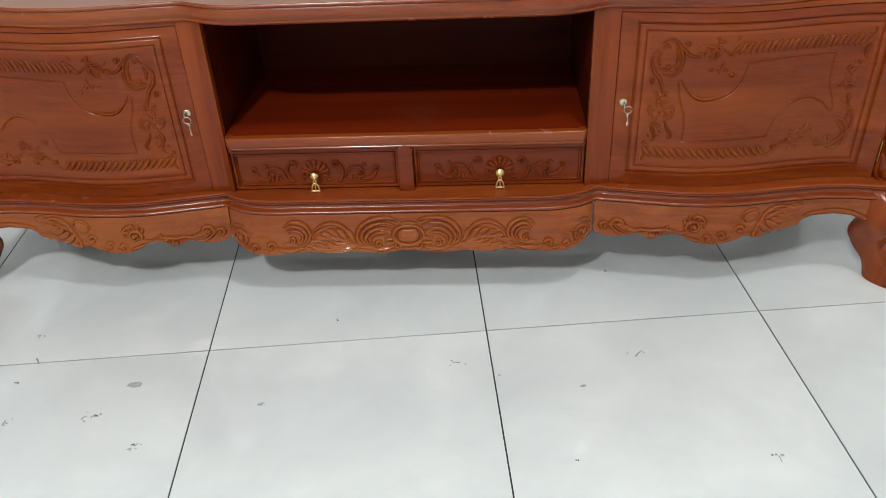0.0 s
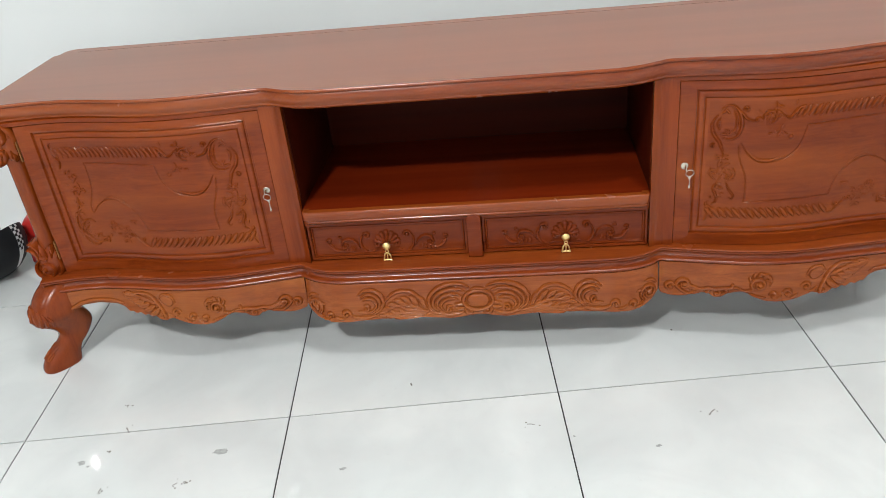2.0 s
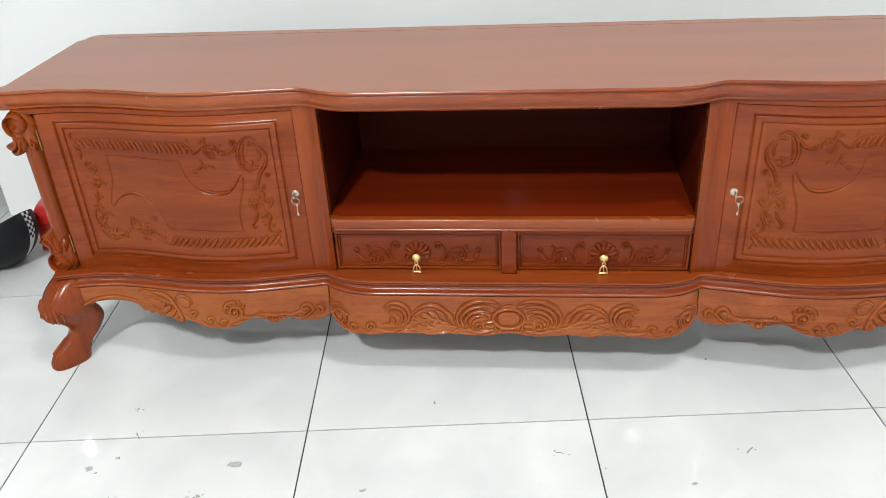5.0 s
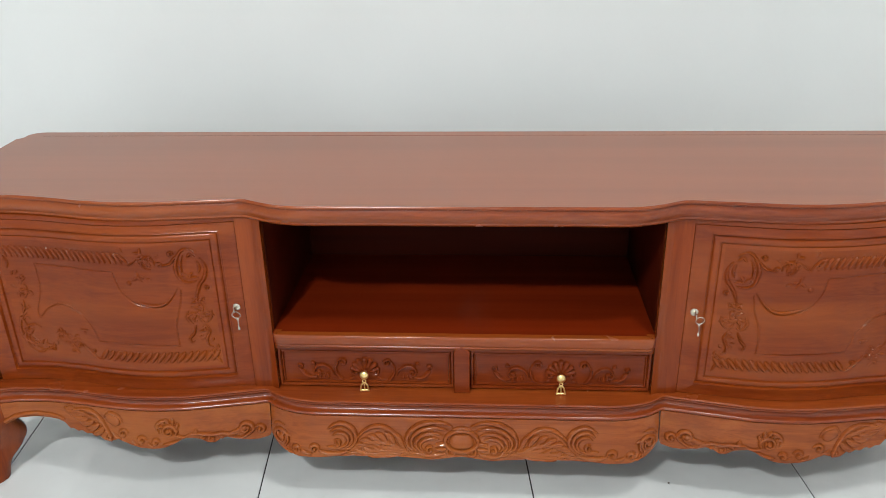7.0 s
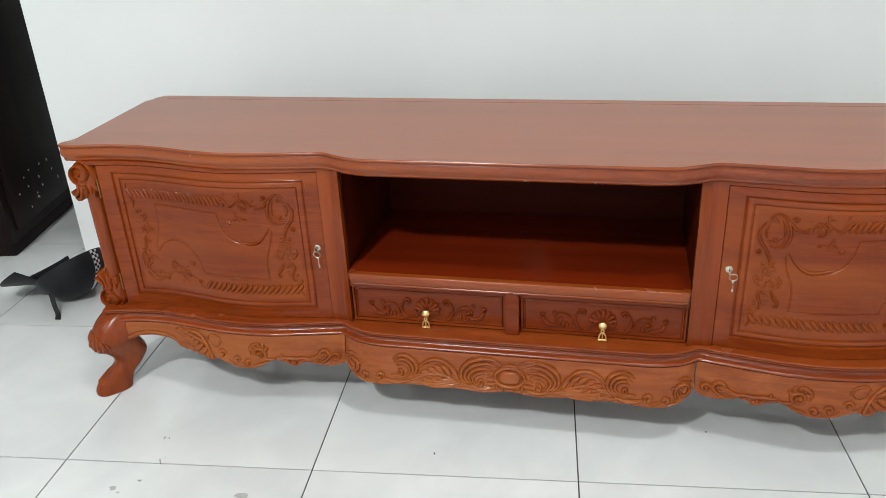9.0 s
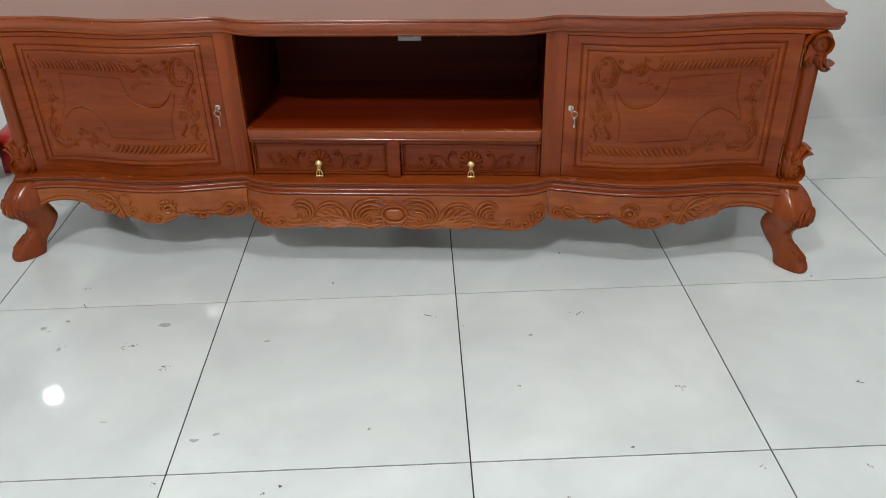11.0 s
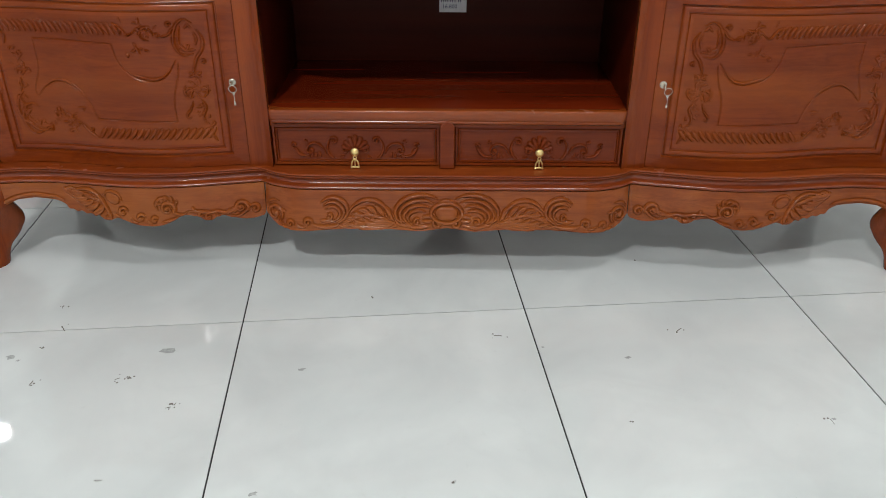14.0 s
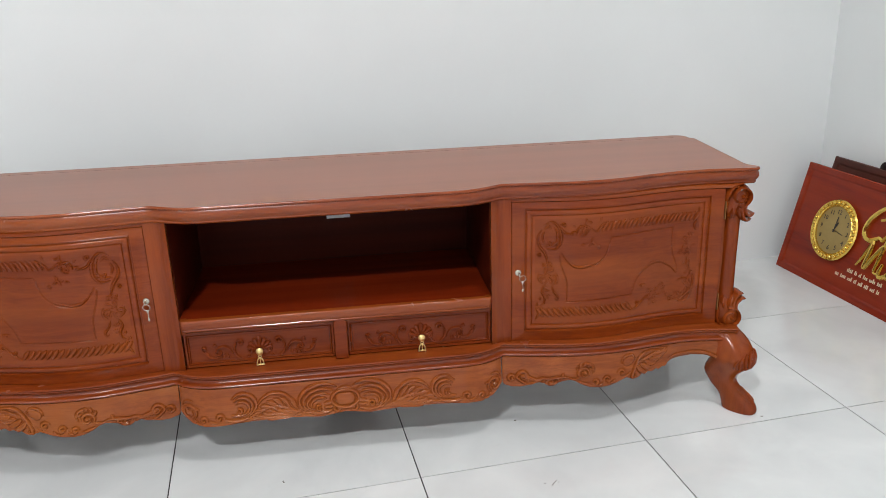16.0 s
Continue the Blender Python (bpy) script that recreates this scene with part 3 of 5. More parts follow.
class Relief(Carving):
    """Carved work cut from the solid: strokes shape one fine height field over a front surface."""

    def __init__(self, fn, mirror=1, lean=0.0):
        self.v, self.f = [], []
        self.fn, self.mirror, self.strokes, self.lean = fn, mirror, [], lean

    def ridge(self, pts, w, h, taper=(0.25, 1.0, 0.25), step=0.003, sink=0.0, vein=0.0):
        line = catmull([(p[0], p[1], 0.0) for p in pts], step)
        n = len(line) - 1
        if n < 1:
            return self
        data = []
        for i, p in enumerate(line):
            t = i / n
            k = taper[0] + (taper[1] - taper[0]) * math.sin(math.pi * min(t, 0.5)) if t < 0.5 else taper[2] + (taper[1] - taper[2]) * math.sin(math.pi * (1 - t))
            data.append((p.x, p.y, w * k, h * (0.3 + 0.7 * k)))
        self.strokes.append((np.array(data), vein))
        return self

    def leaf(self, u, z, ang, length, w, h, curl=0.0):
        pts, a = [(u, z)], radians(ang)
        for i in range(4):
            a += radians(curl) / 4
            u, z = u + length / 4 * math.cos(a), z + length / 4 * math.sin(a)
            pts.append((u, z))
        return self.ridge(pts, w * 1.15, h, (0.45, 1.0, 0.1), vein=0.35)

    def bead(self, u, z, r, h, squash=1.0, turn=0.0):
        e = r * (1 - squash) if squash < 1 else 0.0
        c, s_ = math.cos(turn), math.sin(turn)
        q = min(r, r * squash)
        self.strokes.append((np.array([(u - e * c, z - e * s_, q, h), (u + e * c + 1e-6, z + e * s_, q, h)]), 0.0))
        return self

    def height(self, pts):
        """The relief at an array of (u, z) places."""
        up, cut, deep = np.zeros(len(pts)), np.zeros(len(pts)), np.zeros(len(pts))
        for line, vein in self.strokes:
            pad = line[:, 2].max() + 0.004
            lo, hi = line[:, :2].min(0) - pad, line[:, :2].max(0) + pad
            near = np.nonzero((pts[:, 0] > lo[0]) & (pts[:, 0] < hi[0]) & (pts[:, 1] > lo[1]) & (pts[:, 1] < hi[1]))[0]
            if not len(near):
                continue
            p = pts[near]
            best, wide, tall = np.full(len(near), 9.0), np.zeros(len(near)), np.zeros(len(near))
            for a, b in zip(line[:-1], line[1:]):
                d = b[:2] - a[:2]
                t = np.clip(((p - a[:2]) @ d) / max(d @ d, 1e-12), 0, 1)
                off = np.hypot(*(p - a[:2] - t[:, None] * d).T)
                better = off - (a[2] + (b[2] - a[2]) * t) < best - wide
                best, wide = np.where(better, off, best), np.where(better, a[2] + (b[2] - a[2]) * t, wide)
                tall = np.where(better, a[3] + (b[3] - a[3]) * t, tall)
            x = best / np.maximum(wide, 1e-6)
            if line[0, 3] < 0:
                deep[near] = np.minimum(deep[near], tall * np.clip(1 - x**2, 0, 1))
                continue
            bump = tall * np.clip(1 - x**2, 0, 1) ** 0.45
            if vein:
                bump -= vein * tall * np.exp(-((x / 0.25) ** 2)) * (x < 1)
            up[near] = np.maximum(up[near], bump)
            cut[near] = np.minimum(cut[near], -0.5 * tall.clip(0, 0.004) * np.exp(-(((best - wide - 0.0004) / 0.0014) ** 2)) * (x >= 0.9))
        return np.where(up > 0.0004, up, cut + up) + deep

    def sheet(self, us, lo, hi, rows, edge=0.004):
        """The carved face as a grid over us and, between lo(u) and hi(u), the given number of rows; its rim turns back by edge."""
        t = np.linspace(0, 1, rows)
        grid = np.array([[(u, lo(u) + (hi(u) - lo(u)) * k) for k in t] for u in us])
        h = self.height(grid.reshape(-1, 2)).reshape(len(us), rows)
        out = []
        for i, u in enumerate(us):
            v, z1 = self.fn(u), grid[i, -1, 1]
            row = [(u * self.mirror, v - self.lean * (z1 - z) - h[i, j], z) for j, z in enumerate(grid[i, :, 1])]
            out.append([(row[0][0], row[0][1] + edge, row[0][2])] + row + [(row[-1][0], row[-1][1] + edge, row[-1][2])])
        back = lambda line: [(x, y + edge, z) for x, y, z in line]
        return self.grid([back(out[0])] + out + [back(out[-1])])


def crescent(c, pts, eye, shares, w, h, m=1):
    """Nested crescent leaves: one line drawn again and again, shrunk towards an eye."""
    for k, q in enumerate(shares):
        line = [(m * (eye[0] + (a - eye[0]) * q), eye[1] + (b - eye[1]) * q) for a, b in pts]
        c.ridge(line, w * (0.55 + 0.45 * q), h * (1 - 0.06 * k), (0.2, 1.15, 0.5))


def centre_apron_carving(c):
    h = 0.0046
    rng = random.Random(11)
    # oval boss within a ring, on two curls
    c.ridge([(0.034 * math.cos(a), 0.159 + 0.0225 * math.sin(a)) for a in span(0, 2 * math.pi, 0.3)], 0.0036, h, (0.95, 1, 0.95))
    c.bead(0.0, 0.159, 0.0245, 0.0062, 0.62)
    c.ridge([(-0.02, 0.1835), (0.0, 0.1875), (0.02, 0.1835)], 0.0026, h * 0.7)
    for m in (-1, 1):
        P = lambda *q: [(m * a, b) for a, b in q]
        A = lambda deg: deg if m > 0 else 180 - deg
        c.scroll(m * 0.02, 0.1365, 0.0115, A(60), 0.9, 0.0034, h, -m)
        c.ridge(P((0.034, 0.134), (0.05, 0.128), (0.072, 0.1275), (0.094, 0.133)), 0.0036, h * 0.9)
        # the shell of nested leaves that opens towards the boss
        shell = [(0.02, 0.19), (0.038, 0.1975), (0.064, 0.1985), (0.093, 0.1895), (0.1125, 0.169), (0.112, 0.149), (0.099, 0.137)]
        crescent(c, shell, (0.066, 0.1405), (1.0, 0.8, 0.6, 0.42), 0.0038, h, m)
        c.scroll(m * 0.066, 0.1395, 0.0085, A(120), 0.9, 0.0028, h * 1.15, -m)
        c.leaf(m * 0.052, 0.152, A(195), 0.024, 0.0034, h * 0.8, -40 * m)
        c.leaf(m * 0.052, 0.142, A(205), 0.022, 0.0032, h * 0.8, -50 * m)
        # the acanthus frond between the two shells
        c.ridge(P((0.118, 0.143), (0.134, 0.168), (0.156, 0.185), (0.182, 0.1875), (0.205, 0.176), (0.222, 0.157)), 0.0034, h, (0.4, 1.1, 0.2))
        for k in range(6):
            t = k / 5
            u, z = 0.124 + 0.082 * t, 0.146 + 0.012 * math.sin(math.pi * t)
            c.leaf(m * u, z, A(84 - 13 * k), 0.034 - 0.003 * k, 0.0048, h * 0.95, -38 * m)
            c.leaf(m * (u + 0.006), z - 0.004, A(34 - 7 * k), 0.026, 0.0036, h * 0.8, -30 * m)
        for k in range(4):
            c.leaf(m * (0.116 + 0.006 * k), 0.1375 - 0.0035 * k, A(-2 - 3 * k), 0.062 + 0.012 * k, 0.0042, h * 0.85, (18 - 4 * k) * m)
        for k in range(5):
            c.leaf(m * (0.15 + 0.017 * k), 0.136 - 0.0015 * k, A(24 - 10 * k), 0.026, 0.003, h * 0.75, 34 * m)
        # the outer shell, which opens outwards over its volute
        shell = [(0.2795, 0.181), (0.263, 0.1915), (0.245, 0.1915), (0.2275, 0.181), (0.2205, 0.163), (0.2275, 0.147), (0.243, 0.136)]
        crescent(c, shell, (0.258, 0.149), (1.0, 0.77, 0.55), 0.0036, h, m)
        c.scroll(m * 0.2615, 0.1495, 0.0078, A(60), 0.9, 0.0028, h * 1.15, m)
        c.ridge(P((0.24, 0.133), (0.26, 0.1275), (0.282, 0.1275), (0.3, 0.133)), 0.0038, h, (0.3, 1.1, 0.3))
        c.leaf(m * 0.25, 0.142, A(-20), 0.034, 0.0036, h * 0.8, 34 * m)
        # curls along the lower edge, and the volute at the end
        for a, b, r in ((0.311, 0.1355, 0.0115), (0.351, 0.1305, 0.0095)):
            c.scroll(m * a, b, r, A(190), 0.85, 0.0034, h * 1.05, -m)
            c.ridge(P((a + 0.4 * r, b - 0.9 * r), (a + 1.4 * r, b - 0.9 * r), (a + 2.3 * r, b - 0.4 * r)), 0.0026, h * 0.8)
        c.scroll(m * 0.3875, 0.15, 0.0205, A(235), 1.3, 0.0033, h * 1.1, -m, True, P((0.366, 0.128), (0.37, 0.131)))
        for k in range(3):
            c.leaf(m * (0.374 + 0.008 * k), 0.157 - 0.004 * k, A(150 - 50 * k), 0.015, 0.0028, h * 0.8, 50 * m)
        c.ridge(P((0.375, 0.178), (0.394, 0.177), (0.406, 0.165)), 0.0026, h * 0.7)
        # small pointed leaves that break up the lower border
        for k in range(16):
            u = 0.04 + 0.012 * k + rng.uniform(-0.003, 0.003)
            c.leaf(m * u, hem_z(u) + 0.0085, A(rng.uniform(-10, 30)), rng.uniform(0.014, 0.022), 0.0026, h * 0.45, rng.choice((-30, 30)))
    return c


def side_apron_carving(c):
    """One side; u is positive outwards and mirrored by the carving itself."""
    h = 0.0047
    # curls at the inner end
    c.scroll(0.4365, 0.149, 0.0115, 30, 1.0, 0.0034, h, 1)
    c.scroll(0.4665, 0.155, 0.0155, 200, 1.15, 0.0036, h * 1.05, -1, True, [(0.488, 0.138), (0.474, 0.134)])
    for k in range(4):
        c.leaf(0.482 + 0.009 * k, 0.143 - 0.0005 * k, 108 + 9 * k, 0.026 - 0.004 * k, 0.0036, h * 0.9, 45)
    c.ridge([(0.494, 0.141), (0.516, 0.149), (0.534, 0.1475), (0.553, 0.151), (0.582, 0.153)], 0.0034, h, (0.5, 1, 0.3))
    c.scroll(0.537, 0.1385, 0.0085, 90, 0.8, 0.003, h, -1)
    c.scroll(0.5545, 0.146, 0.0065, 200, 0.8, 0.0026, h, 1)
    c.leaf(0.524, 0.146, 210, 0.018, 0.0028, h * 0.8, 30)
    c.leaf(0.566, 0.151, 50, 0.014, 0.0026, h * 0.8, 40)
    # the large scroll
    c.scroll(0.6255, 0.161, 0.0175, 215, 1.2, 0.0032, h * 1.1, -1, True, [(0.582, 0.153), (0.594, 0.147)])
    for k in range(5):
        c.leaf(0.6255 + 0.016 * math.cos(0.6 + 0.55 * k), 0.163 + 0.017 * math.sin(0.6 + 0.55 * k), 20 + 32 * k, 0.014, 0.0028, h * 0.85, -55)
    c.ridge([(0.647, 0.158), (0.65, 0.172), (0.641, 0.184), (0.624, 0.187)], 0.0028, h * 0.8, (0.3, 1.1, 0.2))
    c.ridge([(0.603, 0.141), (0.622, 0.133), (0.64, 0.13)], 0.003, h * 0.8)
    # three curls along the rounded lobe
    for u, z, r in ((0.656, 0.1345, 0.0085), (0.6865, 0.1385, 0.0105), (0.7265, 0.1515, 0.0115)):
        c.scroll(u, z, r, 160, 0.85, 0.0033, h * 1.05, -1)
        c.ridge([(u + 0.6 * r, z - r), (u + 1.5 * r, z - 0.8 * r), (u + 2.1 * r, z - 0.1 * r)], 0.0025, h * 0.8)
    c.bead(0.7475, 0.183, 0.0165, h * 0.7, 0.7, 0.5)
    c.ridge([(0.726, 0.178), (0.735, 0.194), (0.755, 0.1985), (0.768, 0.186)], 0.0026, h * 0.8)
    # the broad leaf that ends the carving
    c.ridge([(0.757, 0.134), (0.765, 0.16), (0.781, 0.187), (0.805, 0.2), (0.84, 0.1965)], 0.0038, h * 1.1, (0.8, 1, 0.2))
    for k in range(6):
        u, z = 0.772 + 0.0125 * k, 0.162 + 0.0055 * k
        c.leaf(u, z, -62 + 11 * k, 0.036 - 0.0015 * k, 0.0062, h * 1.05, 46)
        c.leaf(u + 0.004, z + 0.011, 38 - 5 * k, 0.026 - 0.002 * k, 0.0038, h * 0.8, -36)
    c.scroll(0.764, 0.1395, 0.0085, 90, 0.8, 0.0034, h, 1)
    # the rounded bead that follows the arch
    c.ridge([(u, hem_z(u) + 0.0065) for u in (0.866, 0.882, 0.905, 0.93, 0.955, 0.978, 0.997)], 0.0042, 0.0036, (0.5, 1, 0.9))
    return c


mid_apron = apron(-0.4095, 0.4095, cabinet, MID_LEAN)
face = centre_apron_carving(Relief(apron_v, 1, MID_LEAN)).sheet(span(-0.4092, 0.4092, 0.00115), lambda u: hem_z(u) - 0.0005, lambda u: APRON_TOP, 78)
part("carved_face", face.mesh(), WOOD_APRON, mid_apron, "acanthus scrolls carved in relief")
for sg in (-1, 1):
    a, b = sorted((sg * 0.4125, sg * 1.0))
    board = apron(a, b, cabinet, SIDE_LEAN)
    face = side_apron_carving(Relief(apron_v, sg, SIDE_LEAN)).sheet(span(0.4127, 0.9998, 0.0012), lambda u: hem_z(u) - 0.0005, lambda u: APRON_TOP, 78)
    part("carved_face", face.mesh(), WOOD_APRON, board, "acanthus scrolls carved in relief")

# ---- doors ----
DU0, DU1, DZ0, DZ1 = 0.4424, 1.004, 0.2465, 0.6225
PU0, PU1, PZ0, PZ1 = 0.476, 0.968, 0.2745, 0.604


def panel_point(a, b):
    """Across the carved panel from hinge to lock (a) and from bottom to top (b)."""
    return (PU1 + (PU0 - PU1) * a, PZ0 + (PZ1 - PZ0) * b)


def door_carving(c):
    """One door's low relief, drawn from hinge to lock and from bottom to top of the panel."""
    Q = lambda pts: [panel_point(a, b) for a, b in pts]
    h = 0.0029
    # the unrolled sheet: its edges are cut in, with a low lip along the folds
    lock_side = [(0.822, 0.624), (0.812, 0.534), (0.786, 0.416), (0.780, 0.332), (0.782, 0.238)]
    foot = [(0.782, 0.235), (0.607, 0.242), (0.425, 0.248)]
    hinge_side = [(0.425, 0.248), (0.400, 0.362), (0.351, 0.446), (0.279, 0.487), (0.208, 0.443), (0.166, 0.381), (0.162, 0.433), (0.191, 0.550), (0.201, 0.651), (0.198, 0.762)]
    head = [(0.553, 0.748), (0.376, 0.758), (0.198, 0.763)]
    fold = [(0.813, 0.641), (0.784, 0.574), (0.746, 0.523), (0.693, 0.512), (0.625, 0.540), (0.575, 0.624), (0.553, 0.748)]
    for line in (lock_side, foot, hinge_side, head, fold):
        c.ridge(Q(line), 0.0019, -0.0022, (0.8, 1, 0.8), 0.004)
    c.ridge(Q([(a + 0.004, b + 0.012) for a, b in fold[1:5]]), 0.0022, 0.0021, (0.2, 1.2, 0.2), 0.004)
    c.ridge(Q([(a, b + 0.012) for a, b in hinge_side[1:5]]), 0.0019, 0.0013, (0.2, 1.2, 0.2), 0.004)
    # ropes above and below, twisted opposite ways
    u0, u1, z = panel_point(0.6, 0)[0], panel_point(0.058, 0)[0], panel_point(0, 0.842)[1]
    c.rope(u0, u1, z, 0.0105, h * 1.15, 0.0118, 0.0125)
    u0, u1, z = panel_point(0.905, 0)[0], panel_point(0.395, 0)[0], panel_point(0, 0.152)[1]
    c.rope(u0, u1, z, 0.0105, h * 1.15, 0.0145, -0.016)

    def vine(pts, w=0.0018, k=1.0, taper=(0.35, 1.1, 0.3)):
        c.ridge(Q(pts), w, h * k, taper)

    def curl(a, b, r, start, way, turns=0.9):
        u, z = panel_point(a, b)
        c.scroll(u, z, r, start, turns, 0.0016, h, way, r > 0.006)

    def leaves(a, b, angles, length, w=0.0018, bend=40):
        u, z = panel_point(a, b)
        for k, ang in enumerate(angles):
            c.leaf(u, z, ang, length * (1 - 0.08 * (k % 3)), w, h * 0.85, bend if k % 2 else -bend)

    def posy(a, b, r, seed):
        """A small worn flower among ragged leaves."""
        rng = random.Random(seed)
        u, z = panel_point(a, b)
        c.flower(u, z, r * 0.42, h * 0.8)
        for k in range(7):
            t = 2 * math.pi * (k + 0.5 * rng.random()) / 7
            c.leaf(u + 0.5 * r * math.cos(t), z + 0.42 * r * math.sin(t), math.degrees(t), r * rng.uniform(0.5, 1.0), 0.0016, h * 0.75, rng.choice((-70, 70)))

    # the cartouche by the lock: two C-scrolls round an oval, leaves within
    vine([(0.899, 0.872), (0.868, 0.896), (0.838, 0.869), (0.817, 0.792), (0.822, 0.718), (0.848, 0.674), (0.888, 0.681)], 0.0023)
    vine([(0.850, 0.856), (0.837, 0.802), (0.838, 0.738), (0.854, 0.708)], 0.0018, 0.8)
    vine([(0.914, 0.832), (0.933, 0.775), (0.926, 0.708), (0.900, 0.651), (0.884, 0.587), (0.880, 0.540)], 0.0023)
    vine([(0.901, 0.819), (0.910, 0.775), (0.901, 0.732)], 0.0018, 0.8)
    leaves(0.864, 0.698, (70, 96, 122, 148, 44), 0.019)
    leaves(0.880, 0.869, (250, 285), 0.014)
    curl(0.924, 0.631, 0.0055, 40, 1)
    # tendrils that run from it along the top to the rope
    vine([(0.840, 0.869), (0.817, 0.839), (0.806, 0.815), (0.788, 0.799), (0.762, 0.792)])
    curl(0.804, 0.866, 0.0065, 200, -1)
    curl(0.756, 0.802, 0.004, 90, 1)
    vine([(0.737, 0.792), (0.732, 0.832), (0.708, 0.852), (0.683, 0.822), (0.694, 0.779), (0.717, 0.772)], 0.0016)
    posy(0.700, 0.826, 0.014, 3)
    vine([(0.663, 0.836), (0.647, 0.815), (0.627, 0.805), (0.612, 0.836), (0.586, 0.869), (0.568, 0.846)], 0.0017)
    curl(0.601, 0.839, 0.0062, 30, -1)
    leaves(0.658, 0.725, (262, 292, 96), 0.016)
    leaves(0.685, 0.876, (30, 75), 0.014)
    c.bead(*panel_point(0.617, 0.678), 0.004, h)
    # and down the lock's side
    leaves(0.882, 0.540, (60, 120, 10, 170), 0.015)
    posy(0.885, 0.453, 0.021, 5)
    vine([(0.930, 0.477), (0.924, 0.423), (0.905, 0.393)], 0.0019, 0.8)
    vine([(0.839, 0.477), (0.831, 0.430), (0.850, 0.389)], 0.0019, 0.8)
    vine([(0.894, 0.383), (0.911, 0.332), (0.896, 0.272), (0.902, 0.221)])
    vine([(0.860, 0.372), (0.847, 0.319), (0.828, 0.282), (0.834, 0.255), (0.845, 0.268)], 0.0016)
    leaves(0.896, 0.332, (20, 60), 0.013)
    vine([(0.925, 0.208), (0.912, 0.171), (0.928, 0.131), (0.941, 0.094)], 0.002)
    vine([(0.926, 0.201), (0.938, 0.215), (0.932, 0.232)], 0.002)
    # foot of the panel: curl, flowers and the great leaf by the hinge
    curl(0.385, 0.171, 0.0062, 120, 1)
    vine([(0.425, 0.114), (0.400, 0.121), (0.378, 0.148), (0.350, 0.188), (0.325, 0.201)], 0.0017)
    curl(0.330, 0.201, 0.0045, 200, -1)
    posy(0.297, 0.235, 0.02, 6)
    posy(0.246, 0.272, 0.012, 7)
    leaves(0.360, 0.319, (200, 330, 270), 0.011)
    leaves(0.296, 0.161, (240, 300, 350, 200), 0.014)
    vine([(0.104, 0.409), (0.076, 0.362), (0.063, 0.295), (0.073, 0.228), (0.104, 0.185), (0.130, 0.148), (0.162, 0.144), (0.197, 0.171)], 0.0023)
    vine([(0.077, 0.383), (0.090, 0.332), (0.097, 0.292), (0.108, 0.272)], 0.0018)
    curl(0.083, 0.376, 0.0055, 200, 1)
    leaves(0.150, 0.161, (74, 98, 122, 148, 50), 0.024, 0.0021, 30)
    leaves(0.099, 0.255, (80, 110, 140), 0.017)
    curl(0.192, 0.158, 0.006, 10, -1)
    u, z = panel_point(0.125, 0.225)
    ring = [(u + 0.024 * math.cos(t), z + 0.034 * math.sin(t)) for t in span(-2.3, 2.2, 0.35)]
    c.ridge(ring, 0.0021, h, (0.4, 1.1, 0.4))
    c.ridge([(u + 0.7 * (p[0] - u), z + 0.72 * (p[1] - z)) for p in ring[3:-2]], 0.0014, h * 0.8, (0.4, 1.1, 0.4))
    leaves(0.14, 0.17, (60, 88, 116, 142, 30), 0.02)
    # up the hinge's side
    vine([(0.091, 0.409), (0.104, 0.456), (0.104, 0.507)])
    posy(0.128, 0.560, 0.015, 8)
    leaves(0.120, 0.634, (60, 110, 90), 0.017)
    c.bead(*panel_point(0.126, 0.668), 0.0035, h)
    vine([(0.071, 0.725), (0.078, 0.772), (0.066, 0.805), (0.074, 0.826)], 0.002)
    vine([(0.071, 0.819), (0.056, 0.852), (0.054, 0.899), (0.063, 0.913)], 0.0017)
    rng = random.Random(9)
    for a0, b0, a1, b1, n in ((0.9, 0.6, 0.86, 0.3, 9), (0.76, 0.8, 0.62, 0.88, 7), (0.36, 0.2, 0.2, 0.22, 8), (0.12, 0.3, 0.1, 0.72, 12), (0.2, 0.16, 0.1, 0.24, 6), (0.9, 0.28, 0.93, 0.14, 5), (0.72, 0.72, 0.64, 0.7, 4)):
        for k in range(n):
            t = (k + rng.random()) / n
            u, z = panel_point(a0 + (a1 - a0) * t + rng.uniform(-0.018, 0.018), b0 + (b1 - b0) * t + rng.uniform(-0.03, 0.03))
            c.leaf(u, z, rng.uniform(0, 360), rng.uniform(0.008, 0.015), 0.0015, h * rng.uniform(0.5, 0.85), rng.choice((-80, 80)))
    return c


